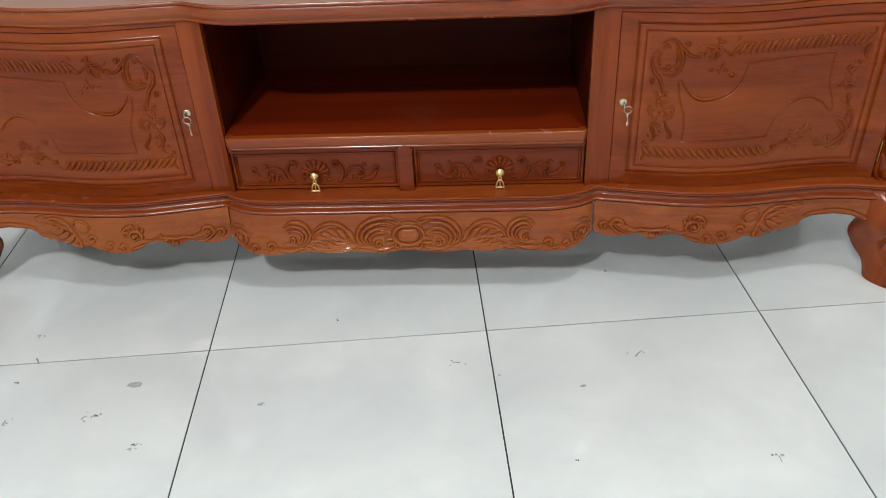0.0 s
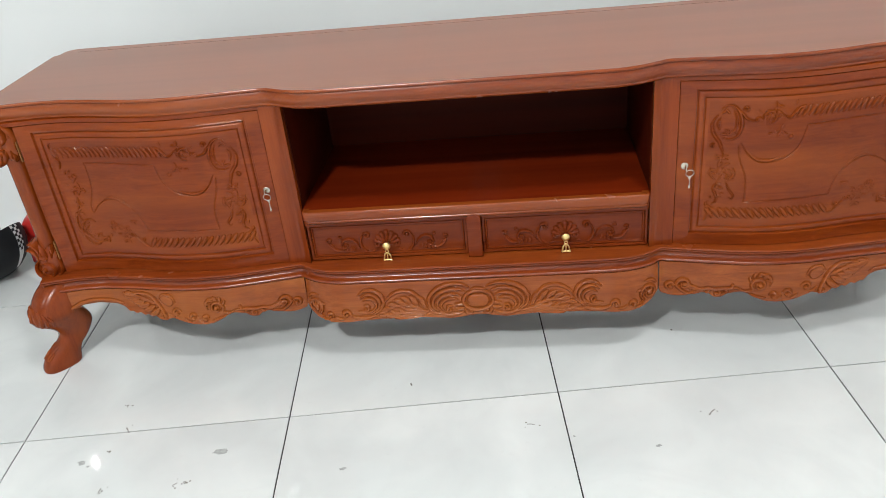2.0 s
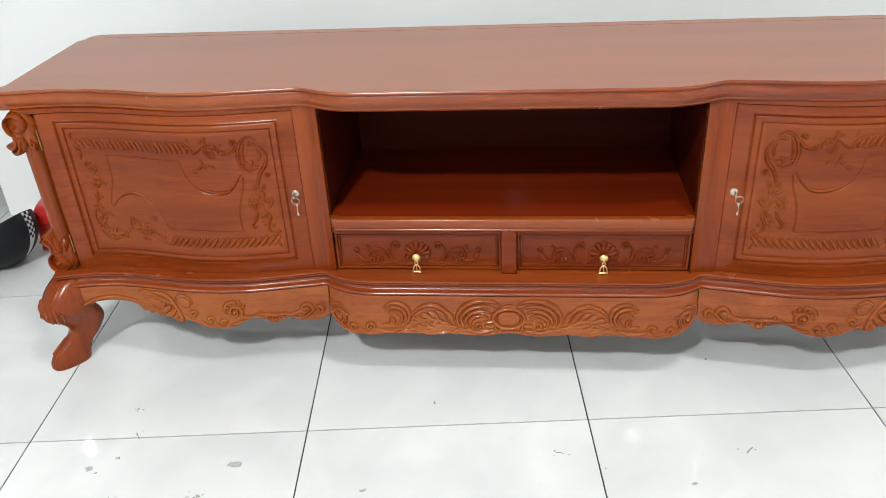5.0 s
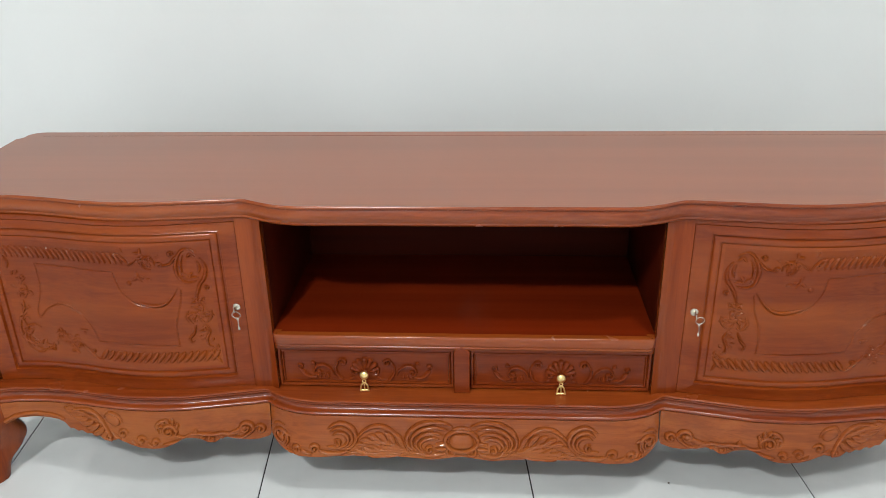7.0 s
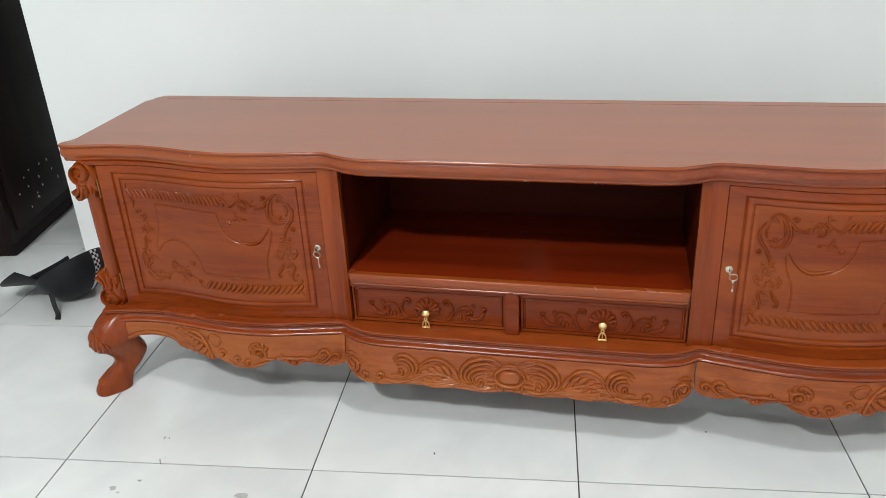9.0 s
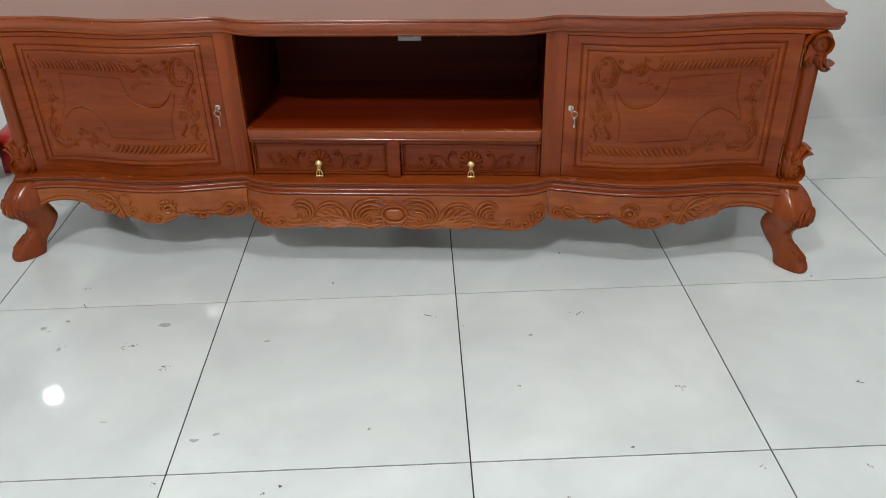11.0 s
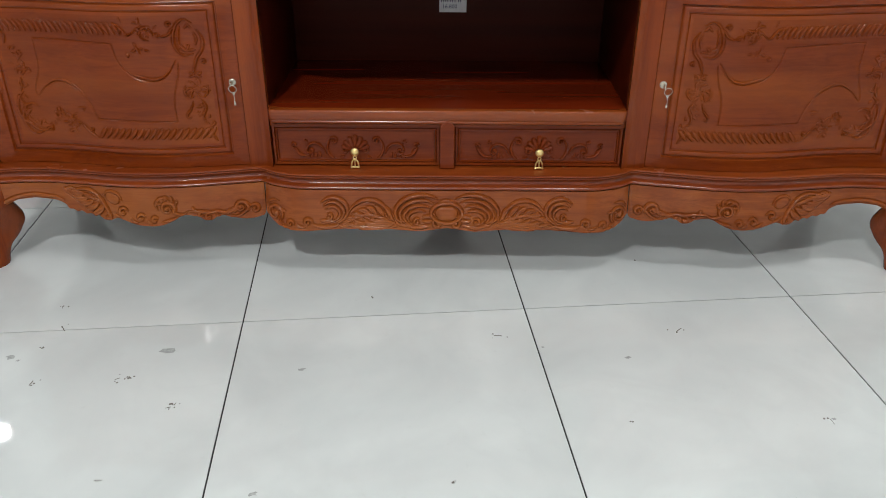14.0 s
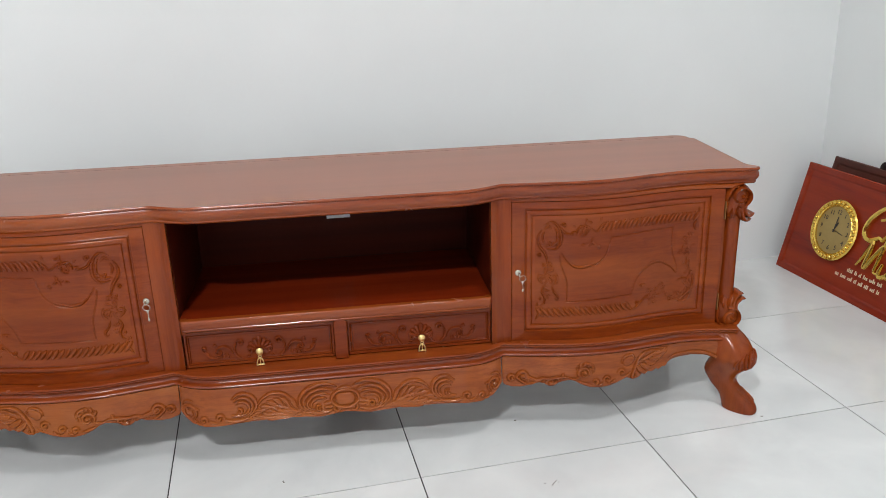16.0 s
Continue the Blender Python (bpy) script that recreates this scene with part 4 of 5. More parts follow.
def door(sg):
    # the frame's face, stepping down into the panel through two grooves
    levels = [(-0.003, 0.0), (-0.001, 0.0014), (0.0012, -0.004), (0.0024, -0.004), (0.0048, -0.0006), (0.0075, 0.0006), (0.0142, 0.0), (0.0158, -0.0038), (0.0172, -0.0038), (0.0192, -0.0016), (0.026, -0.0015)]
    ins = lambda k: (PU0 + k, PU1 - k, PZ0 + k, PZ1 - k)
    s = Shape()

    def ring(u0, u1, z0, z1, dep):
        pts = [(u0 + (u1 - u0) * i / 40, z0) for i in range(40)] + [(u1, z0 + (z1 - z0) * i / 8) for i in range(8)]
        pts += [(u1 - (u1 - u0) * i / 40, z1) for i in range(40)] + [(u0, z1 - (z1 - z0) * i / 8) for i in range(8)]
        return [(sg * u, door_v(u) - dep, z) for u, z in pts]

    rows = [ring(DU0, DU1, DZ0, DZ1, -0.018), ring(DU0, DU1, DZ0, DZ1, -0.001), ring(DU0 + 0.001, DU1 - 0.001, DZ0 + 0.001, DZ1 - 0.001, 0.0)]
    rows += [ring(*ins(k), dep) for k, dep in levels]
    s.grid(rows, wrap_v=True)
    leaf_ = part("door", s.mesh(), WOOD, cabinet, "closed carved door with moulded frame")
    u0, u1, z0, z1 = ins(0.0255)
    carved = door_carving(Relief(lambda u: door_v(u) + 0.0015, sg)).sheet(span(u0, u1, 0.0014), lambda u: z0, lambda u: z1, 196, 0.002)
    part("carved_panel", carved.mesh(), WOOD_PANEL, leaf_, "carved scroll, flowers and rope border in low relief")
    # lock with its key, and a second key on the ring
    u, z = 0.459, 0.4365
    v = door_v(u)
    lock = part("lock", lathe(Shape(), [(0.0078, v), (0.0078, v - 0.002), (0.006, v - 0.0035), (0.003, v - 0.004)], (sg * u, 0, z), "y", 18).mesh(), STEEL, leaf_, "nickel-plated lock")
    s = Shape()
    s.box((sg * u - 0.0012, v - 0.02, z - 0.004), (sg * u + 0.0012, v - 0.004, z + 0.004), 0.0005)
    x = sg * u + 0.0025 + (0.006 if sg > 0 else 0.0)
    tube(s, [(x + 0.0085 * math.cos(a), v - 0.017 - 0.002 * math.sin(a), z - 0.0105 + 0.0085 * math.sin(a)) for a in span(0, 2 * math.pi, 0.4)], 0.0009, 6)
    part("key", s.mesh(), STEEL, lock, "key with a split ring left in the lock")
    s = Shape()
    y = v - 0.0125
    tube(s, [(x + 0.0005, y, z - 0.019), (x + 0.0015 + 0.001 * sg, y, z - 0.047)], 0.001, 6)
    s.box((x - 0.001, y - 0.0008, z - 0.0475), (x + 0.003, y + 0.0008, z - 0.04), 0.0003)
    s.box((x - 0.002, y - 0.0008, z - 0.025), (x + 0.003, y + 0.0008, z - 0.0185), 0.0008)
    part("spare_key", s.mesh(), STEEL, lock, "spare key hanging from the ring")
    for zz in (0.565, 0.31):
        lo, hi = sorted((sg * 1.0046, sg * 1.0072))
        part("hinge", Shape().box((lo, door_v(1.004) - 0.004, zz - 0.024), (hi, door_v(1.004) + 0.01, zz + 0.024), 0.001).mesh(), HINGE, leaf_, "small bronze hinge")


door(-1)
door(1)

# ---- drawers ----
part("drawer_frame", Shape().box((-0.3885, 0.043, 0.2448), (0.3885, 0.06, 0.3574)).mesh(), WOOD_DRAWER, cabinet, smooth=False)
RU0, RU1, RZ0, RZ1, RV = 0.0175, 0.3865, 0.2468, 0.3402, 0.0335


def drawer_carving(c, mid):
    h = 0.0062
    z = 0.276
    # a ribbed shell over the pull
    for k in range(7):
        a = 90 + (k - 3) * 23
        q = 0.033 - 0.0017 * abs(k - 3)
        c.ridge([(mid + r * math.cos(radians(a)), z + 0.002 + r * math.sin(radians(a))) for r in (0.009, 0.5 * q, q)], 0.0058, h * 1.1, (0.3, 0.8, 1.0))
    for m in (-1, 1):
        P = lambda *q: [(mid + m * a, z + b) for a, b in q]
        side_ = lambda deg: deg if m > 0 else 180 - deg
        c.scroll(mid + m * 0.0215, z + 0.004, 0.0085, side_(100), 0.95, 0.003, h, -m)
        # the C-scroll that springs from under the pull
        c.ridge(P((0.008, -0.0175), (0.024, -0.0215), (0.044, -0.019), (0.058, -0.006), (0.0625, 0.012), (0.057, 0.0275)), 0.0031, h, (0.3, 1.1, 0.8))
        c.scroll(mid + m * 0.0475, z + 0.027, 0.0098, side_(10), 1.05, 0.003, h * 1.05, m)
        c.leaf(mid + m * 0.036, z - 0.017, side_(125), 0.015, 0.0026, h * 0.8, 40 * m)
        # the outer scroll with its leaves
        c.ridge(P((0.066, -0.004), (0.074, 0.012), (0.088, 0.0205), (0.102, 0.0175), (0.1085, 0.005)), 0.0029, h, (0.4, 1.1, 0.8))
        c.scroll(mid + m * 0.1, z + 0.004, 0.0088, side_(20), 1.0, 0.0027, h, -m)
        for k in range(4):
            c.leaf(mid + m * (0.081 + 0.0075 * k), z - 0.001 - 0.0015 * k, side_(-112 + 16 * k), 0.0145, 0.0029, h * 0.8, 30 * m)
        c.ridge(P((0.106, -0.008), (0.119, -0.009), (0.131, -0.001), (0.1385, 0.011)), 0.0028, h, (0.4, 1.1, 0.6))
        c.scroll(mid + m * 0.136, z + 0.0165, 0.0065, side_(-20), 0.85, 0.0025, h, m)
        c.leaf(mid + m * 0.126, z - 0.004, side_(80), 0.0175, 0.0028, h * 0.8, -40 * m)
        c.leaf(mid + m * 0.106, z + 0.021, side_(75), 0.0115, 0.0027, h * 0.8, -50 * m)
        c.bead(mid + m * 0.112, z + 0.0235, 0.003, h * 0.8)
    return c


def drawer(sg):
    lo, hi = sorted((sg * RU0, sg * RU1))

    def ring(k, dep):
        return [(lo + k, RV - dep, RZ0 + k), (hi - k, RV - dep, RZ0 + k), (hi - k, RV - dep, RZ1 - k), (lo + k, RV - dep, RZ1 - k)]

    s = Shape()
    s.grid([ring(0, -0.014), ring(0, 0.0), ring(0.0012, 0.0015), ring(0.005, 0.0015), ring(0.0066, -0.003), ring(0.0085, -0.0005), ring(0.0105, 0.0), ring(0.012, -0.005), ring(0.0165, -0.0055)], wrap_v=True, caps=True)
    box = part("drawer", s.mesh(), WOOD_DRAWER, cabinet, "shut drawer with carved shell front", smooth=False)
    mid = sg * 0.2045
    face = drawer_carving(Relief(lambda u: RV + 0.0053), mid).sheet(span(lo + 0.0158, hi - 0.0158, 0.00115), lambda u: RZ0 + 0.0158, lambda u: RZ1 - 0.0158, 56, 0.002)
    part("carved_front", face.mesh(), WOOD_DRAWER, box, "carved shell and scrolls")
    v, z = RV, 0.2825
    knob = Shape()
    lathe(knob, [(0.0035, v), (0.0035, v - 0.006), (0.006, v - 0.008), (0.0092, v - 0.0115), (0.0092, v - 0.015), (0.006, v - 0.0185), (0.002, v - 0.0195)], (mid, 0, z), "y", 18)
    pull = part("pull", knob.mesh(), BRASS, box, "round brass pull")
    s = Shape()
    y = v - 0.017
    tube(s, [(mid + 0.0035 * math.cos(a), y, z - 0.0115 + 0.0035 * math.sin(a)) for a in span(0, 2 * math.pi, 0.5)], 0.0012, 6)
    for m in (-1, 1):
        tube(s, [tuple(p) for p in catmull([(mid + m * 0.001, y, z - 0.015), (mid + m * 0.0055, y, z - 0.02), (mid + m * 0.0072, y, z - 0.0255), (mid + m * 0.0088, y, z - 0.0355)], 0.003)], 0.0018, 6)
    tube(s, [(mid, y, z - 0.015), (mid, y, z - 0.0345)], 0.0016, 6)
    tube(s, [tuple(p) for p in catmull([(mid - 0.009, y, z - 0.0355), (mid - 0.004, y, z - 0.0335), (mid, y, z - 0.0345), (mid + 0.004, y, z - 0.0335), (mid + 0.009, y, z - 0.0355)], 0.002)], 0.002, 6)
    part("drop_handle", s.mesh(), BRASS, pull, "openwork brass drop")


drawer(-1)
drawer(1)

# ---- corner posts and legs ----


def corner_post(sg):
    s = Shape()
    cu, cv = 1.038, 0.056
    lathe(s, [(0.017, 0.244), (0.022, 0.25), (0.0235, 0.26), (0.0215, 0.33), (0.0205, 0.42), (0.0215, 0.53), (0.023, 0.6), (0.024, 0.6335)], (sg * cu, cv, 0), "z", 20)
    post = part("corner_post", s.mesh(), WOOD_UP, cabinet, "rounded corner post with carved scrolls")
    for z, m, nm in ((0.601, 1, "upper_scroll"), (0.262, -1, "lower_scroll")):
        c = Carving(lambda u: 0.044, sg)
        q = lambda *pts: [(cu + a, z - m * b) for a, b in pts]
        # a thick swelling body that curls out into hooked leaf tips
        c.ridge(q((-0.004, -0.004), (-0.006, 0.02), (-0.01, 0.04), (-0.01, 0.058)), 0.022, 0.02, (0.95, 1.0, 0.3), 0.004, 0.02)
        c.ridge(q((0.008, 0.0), (0.01, 0.025), (0.012, 0.045), (0.016, 0.062)), 0.018, 0.024, (0.95, 1.0, 0.35), 0.004, 0.02)
        c.ridge(q((0.02, 0.024), (0.019, 0.04), (0.03, 0.053), (0.05, 0.049)), 0.007, 0.026, (0.9, 1.1, 0.12), 0.003, 0.02)
        c.ridge(q((0.014, 0.034), (0.014, 0.052), (0.025, 0.066), (0.043, 0.064)), 0.0065, 0.024, (0.9, 1.1, 0.12), 0.003, 0.02)
        c.ridge(q((-0.012, 0.03), (-0.018, 0.044), (-0.014, 0.062)), 0.006, 0.02, (0.8, 1.0, 0.15), 0.003, 0.02)
        c.bead(cu + 0.006, z, 0.033, 0.025, 1.0)
        c.scroll(cu + 0.006, z, 0.029, 250 * m, 1.7, 0.0048, 0.03, m, True, q((0.026, 0.045), (0.02, 0.03)))
        c.ridge(q((-0.026, 0.03), (-0.03, 0.0), (-0.014, -0.026), (0.012, -0.034)), 0.004, 0.024, (0.4, 1, 0.5), 0.004, 0.01)
        for k in range(3):
            c.ridge(q((-0.016 + 0.011 * k, 0.028), (-0.018 + 0.012 * k, 0.04), (-0.014 + 0.013 * k, 0.052)), 0.0024, 0.026, (0.5, 1, 0.3), 0.004, 0.003)
        part(nm, c.mesh(), WOOD_UP, post, "carved volute with hooked leaves")


corner_post(-1)
corner_post(1)
# (height, outward reach, half width across, half width outward)
LEG = [(0.238, -0.012, 0.03, 0.036), (0.225, -0.002, 0.038, 0.046), (0.207, 0.009, 0.042, 0.052), (0.19, 0.015, 0.045, 0.056), (0.172, 0.019, 0.046, 0.058), (0.155, 0.02, 0.045, 0.057), (0.14, 0.009, 0.04, 0.056),
       (0.122, -0.01, 0.035, 0.052), (0.105, -0.023, 0.031, 0.047), (0.088, -0.029, 0.0275, 0.042), (0.074, -0.024, 0.0255, 0.039), (0.06, -0.01, 0.0245, 0.041), (0.046, 0.01, 0.0245, 0.042),
       (0.03, 0.024, 0.0255, 0.0465), (0.014, 0.031, 0.026, 0.0485), (0.004, 0.032, 0.0255, 0.047), (0.0, 0.031, 0.0235, 0.044)]
LEG_AXIS = [(0.0, 1.052, 0.012), (0.08, 1.056, 0.012), (0.12, 1.046, 0.012), (0.16, 1.034, 0.014), (0.21, 1.034, 0.03), (0.24, 1.03, 0.04)]
LEG_EDGE = 0.8


def front_leg(sg):
    zs, us, vs = zip(*LEG_AXIS)
    axis = lambda z: Vector((float(np.interp(z, zs, us)), float(np.interp(z, zs, vs))))
    d = Vector((0.66, -0.75)).normalized()
    side = Vector((-d.y, d.x))
    fine = []
    for a, b in zip(LEG[:-1], LEG[1:]):
        for k in (0.0, 0.5):
            fine.append(tuple(x + (y - x) * k for x, y in zip(a, b)))
    fine.append(LEG[-1])
    tab = np.array(fine)
    for col in (1, 2, 3):
        tab[1:-1, col] = (tab[:-2, col] + 2 * tab[1:-1, col] + tab[2:, col]) / 4
    rows = []
    for z, e, a, b in tab:
        ring = []
        for j in range(44):
            t = 2 * math.pi * j / 44
            ct, st = math.cos(t), math.sin(t)
            x = math.copysign(abs(ct) ** LEG_EDGE, ct) * b + e
            y = math.copysign(abs(st) ** LEG_EDGE, st) * a
            p = axis(z) + d * x + side * y
            ring.append((sg * p.x, p.y, z))
        rows.append(ring)
    leg = part("front_leg", Shape().grid(rows, wrap_v=True, caps=True).mesh(), WOOD_UP, cabinet, "scrolled cabriole leg with carved knee")
    # raised leaves on the knee and a curl on the toe
    s = Shape()
    reach = lambda z: (float(np.interp(z, tab[::-1, 0], tab[::-1, 1])), float(np.interp(z, tab[::-1, 0], tab[::-1, 2])), float(np.interp(z, tab[::-1, 0], tab[::-1, 3])))

    def skin(t, z, out=0.0):
        e, a, b = reach(z)
        ct, st = math.cos(t), math.sin(t)
        p = axis(z) + d * (math.copysign(abs(ct) ** LEG_EDGE, ct) * (b + out) + e) + side * math.copysign(abs(st) ** LEG_EDGE, st) * (a + out)
        return Vector((sg * p.x, p.y, z))

    def rib(pts, r):
        path = [skin(t, z) for t, z, _ in catmull([(a, b, 0) for a, b in pts], 0.06)]
        n = len(path)
        tube(s, path, [r * (0.35 + 0.65 * math.sin(math.pi * (0.12 + 0.8 * i / n))) for i in range(n)], 6)

    # a leaf cluster on the knee: a drooping middle leaf, side lobes that curl over, and a scroll on each flank
    for k in (-1, 1):
        rib([(k * 0.04, 0.186), (k * 0.2, 0.178), (k * 0.34, 0.166), (k * 0.34, 0.15), (k * 0.18, 0.141)], 0.006)
        rib([(k * 0.4, 0.184), (k * 0.6, 0.17), (k * 0.66, 0.154), (k * 0.52, 0.142), (k * 0.4, 0.146)], 0.006)
        rib([(k * 0.72, 0.178), (k * 0.92, 0.164), (k * 0.94, 0.149), (k * 0.8, 0.139), (k * 0.68, 0.144)], 0.0055)
        rib([(k * 1.0, 0.17), (k * 1.2, 0.158), (k * 1.2, 0.146), (k * 1.04, 0.138)], 0.0045)
    rib([(0.0, 0.186), (0.0, 0.172), (0.0, 0.156), (0.0, 0.14)], 0.0068)
    part("knee_carving", s.mesh(), WOOD_UP, leg, "carved leaves on the knee")
    s = Shape()
    for k in (-1, 1):
        rib([(k * 0.5, 0.062), (k * 0.34, 0.052), (k * 0.26, 0.042), (k * 0.36, 0.034), (k * 0.52, 0.037), (k * 0.56, 0.046), (k * 0.44, 0.049)], 0.0036)
    part("toe_carving", s.mesh(), WOOD_UP, leg, "carved curls on the toe")


front_leg(-1)
front_leg(1)


def rear_leg(u, flare_left, flare_right):
    """A plain square rear leg whose head widens in a curved bracket."""
    zs = [0.0, 0.03, 0.07, 0.1, 0.125, 0.145, 0.165, 0.185, 0.2, 0.215]
    grow = [0.0, 0.0, 0.0, 0.004, 0.012, 0.025, 0.045, 0.07, 0.09, 0.1]
    rows = [[(u - 0.026 - flare_left * g, 0.385, z), (u + 0.026 + flare_right * g, 0.385, z), (u + 0.026 + flare_right * g, 0.428, z), (u - 0.026 - flare_left * g, 0.428, z)] for z, g in zip(zs, grow)]
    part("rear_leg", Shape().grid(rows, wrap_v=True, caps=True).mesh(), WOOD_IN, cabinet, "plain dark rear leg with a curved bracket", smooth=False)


rear_leg(-1.02, 0, 1)
rear_leg(0.0, 1, 1)
rear_leg(1.02, 1, 0)

# ---- price tag on the cabinet's back panel ----
tag = thing("price_tag", "small white handwritten price tag stuck inside the open shelf", "label", cabinet.matrix_basis @ pose(0.012, 0.4115, 0.523))
part("card", Shape().box((-0.034, -0.0016, -0.02), (0.034, -0.0004, 0.02), 0.0003).mesh(), PAPER, tag, smooth=False)


def glyphs(name, body, size, mat, parent, m, extrude=0.002, shear=0.0):
    """Letters in the built-in font, turned into a mesh."""
    cu = bpy.data.curves.new(name, "FONT")
    cu.body, cu.size, cu.extrude, cu.shear, cu.align_x, cu.align_y, cu.resolution_u = body, size, extrude, shear, "CENTER", "CENTER", 3
    tmp = bpy.data.objects.new(name, cu)
    scene.collection.objects.link(tmp)
    me = bpy.data.meshes.new_from_object(tmp.evaluated_get(bpy.context.evaluated_depsgraph_get()))
    bpy.data.objects.remove(tmp)
    me.transform(m)
    return part(name, me, mat, parent, smooth=False)


FACE = pose(0, 0, 0, 90, 0, 0)
for k, x in enumerate((-0.029, -0.024, -0.019, -0.014, -0.007, -0.002, 0.004, 0.013, 0.018)):
    part("ink_bar", Shape().box((x, -0.002, 0.005), (x + 0.0022, -0.0014, 0.0115 + 0.0015 * (k % 2))).mesh(), BLUE_INK, tag, smooth=False)
glyphs("price", "16.800", 0.014, BLUE_INK, tag, pose(-0.008, -0.0017, -0.006) @ FACE, 0.0002)

# ---- carved clock plaques leaning on the east wall ----


def board(root, length, height, rim, mat):
    """A bevelled board: x along its length, z up its height, facing -y."""
    s = Shape()
    ring = lambda k, y: [(k, y, k), (length - k, y, k), (length - k, y, height - k), (k, y, height - k)]
    s.grid([ring(0.003, 0.024), ring(0, 0.021), ring(0, 0.003), ring(0.003, 0.0), ring(rim * 0.75, 0.002), ring(rim, 0.006), ring(rim + 0.004, 0.006)], wrap_v=True, caps=True)
    return part("board", s.mesh(), mat, root, smooth=False)


LEAN = 14.0
plaque = thing("clock_plaque", "red lacquered wooden plaque with a gold clock, leaning against the wall", "plaque", pose(1.706, 1.045, 0.0, 0, 0, -90) @ pose(0, 0, 0, -LEAN, 0, 0))
front = board(plaque, 1.3, 0.435, 0.03, WOOD_PLAQUE)
clock = part("clock_rim", lathe(Shape(), [(0.096, 0.004), (0.113, 0.002), (0.1165, -0.004), (0.112, -0.01), (0.109, -0.0085), (0.096, -0.0085), (0.093, -0.012), (0.0885, -0.006), (0.0885, 0.004)], (0.245, 0, 0.222), "y", 40).mesh(), GOLD, plaque, "beaded gold clock rim")
s = Shape()
for k in range(30):
    a = 2 * math.pi * k / 30
    lathe(s, [(0.0078, -0.008), (0.0068, -0.0125), (0.004, -0.0155), (0.0005, -0.0165)], (0.245 + 0.1025 * math.cos(a), 0, 0.222 + 0.1025 * math.sin(a)), "y", 8)
part("beading", s.mesh(), GOLD, clock)
dial = part("dial", lathe(Shape(), [(0.0895, 0.004), (0.0895, -0.002), (0.06, -0.0025), (0.001, -0.0025)], (0.245, 0, 0.222), "y", 40).mesh(), CLOCK_FACE, clock, "champagne coloured dial")
for k in range(1, 13):
    a = radians(90 - 30 * k)
    glyphs("numeral", str(k), 0.024, INK, dial, pose(0.245 + 0.069 * math.cos(a), -0.0032, 0.222 + 0.069 * math.sin(a)) @ FACE, 0.0004)
for ang, L, w in ((72, 0.034, 0.003), (86, 0.052, 0.0022), (-8, 0.05, 0.001)):
    part("pointer", Shape().box((-0.008, -0.0045, -w), (L, -0.0035, w), 0.0, pose(0.245, 0, 0.222, 0, -ang, 0)).mesh(), INK, dial, smooth=False)
# cursive gold letters, drawn as rounded strokes: (advance, strokes)
SCRIPT = {
    "C": (0.85, [[(0.5, 0.62), (0.66, 0.7), (0.74, 0.9), (0.6, 1.0), (0.38, 0.88), (0.16, 0.52), (0.17, 0.18), (0.42, 0.0), (0.72, 0.16), (0.85, 0.1)]]),
    "h": (0.62, [[(0.0, 0.1), (0.22, 0.6), (0.34, 1.0), (0.24, 1.05), (0.19, 0.7), (0.17, 0.0)], [(0.17, 0.28), (0.34, 0.5), (0.48, 0.38), (0.47, 0.05), (0.62, 0.1)]]),
    "u": (0.54, [[(0.0, 0.46), (0.0, 0.15), (0.14, 0.0), (0.33, 0.15), (0.38, 0.46)], [(0.38, 0.46), (0.39, 0.08), (0.54, 0.1)]]),
    "acute": (0.0, [[(-0.34, 0.6), (-0.2, 0.8)]]),
    "horn": (0.0, [[(-0.16, 0.46), (-0.06, 0.54), (-0.05, 0.64)]]),
    "grave": (0.0, [[(-0.42, 0.8), (-0.28, 0.62)]]),
    "c": (0.5, [[(0.4, 0.4), (0.2, 0.48), (0.03, 0.25), (0.16, 0.0), (0.48, 0.12)]]),
    "M": (1.02, [[(0.0, 0.06), (0.12, 0.4), (0.24, 1.0), (0.3, 0.9), (0.33, 0.3), (0.4, 0.1), (0.58, 0.66), (0.74, 1.0), (0.78, 0.6), (0.82, 0.1), (1.0, 0.08)]]),
    "n": (0.54, [[(0.0, 0.46), (0.05, 0.0)], [(0.05, 0.22), (0.2, 0.46), (0.34, 0.4), (0.37, 0.06), (0.52, 0.08)]]),
    "g": (0.5, [[(0.38, 0.4), (0.2, 0.47), (0.03, 0.25), (0.15, 0.02), (0.36, 0.15)], [(0.38, 0.46), (0.37, -0.25), (0.2, -0.42), (0.06, -0.28), (0.42, 0.02)]]),
}


def script(word, x, z, size):
    s = Shape()
    for letter in word:
        step, strokes = SCRIPT[letter]
        for line in strokes:
            pts = [(x + size * (a + 0.18 * b), 0.001, z + size * b) for a, b in line]
            path = catmull(pts, size * 0.04)
            n = len(path)
            tube(s, path, [size * (0.035 + 0.045 * math.sin(math.pi * i / n) ** 0.6) for i in range(n)], 8)
        x += step * size
    part("lettering", s.mesh(), GOLD, plaque, "raised gold cursive lettering")


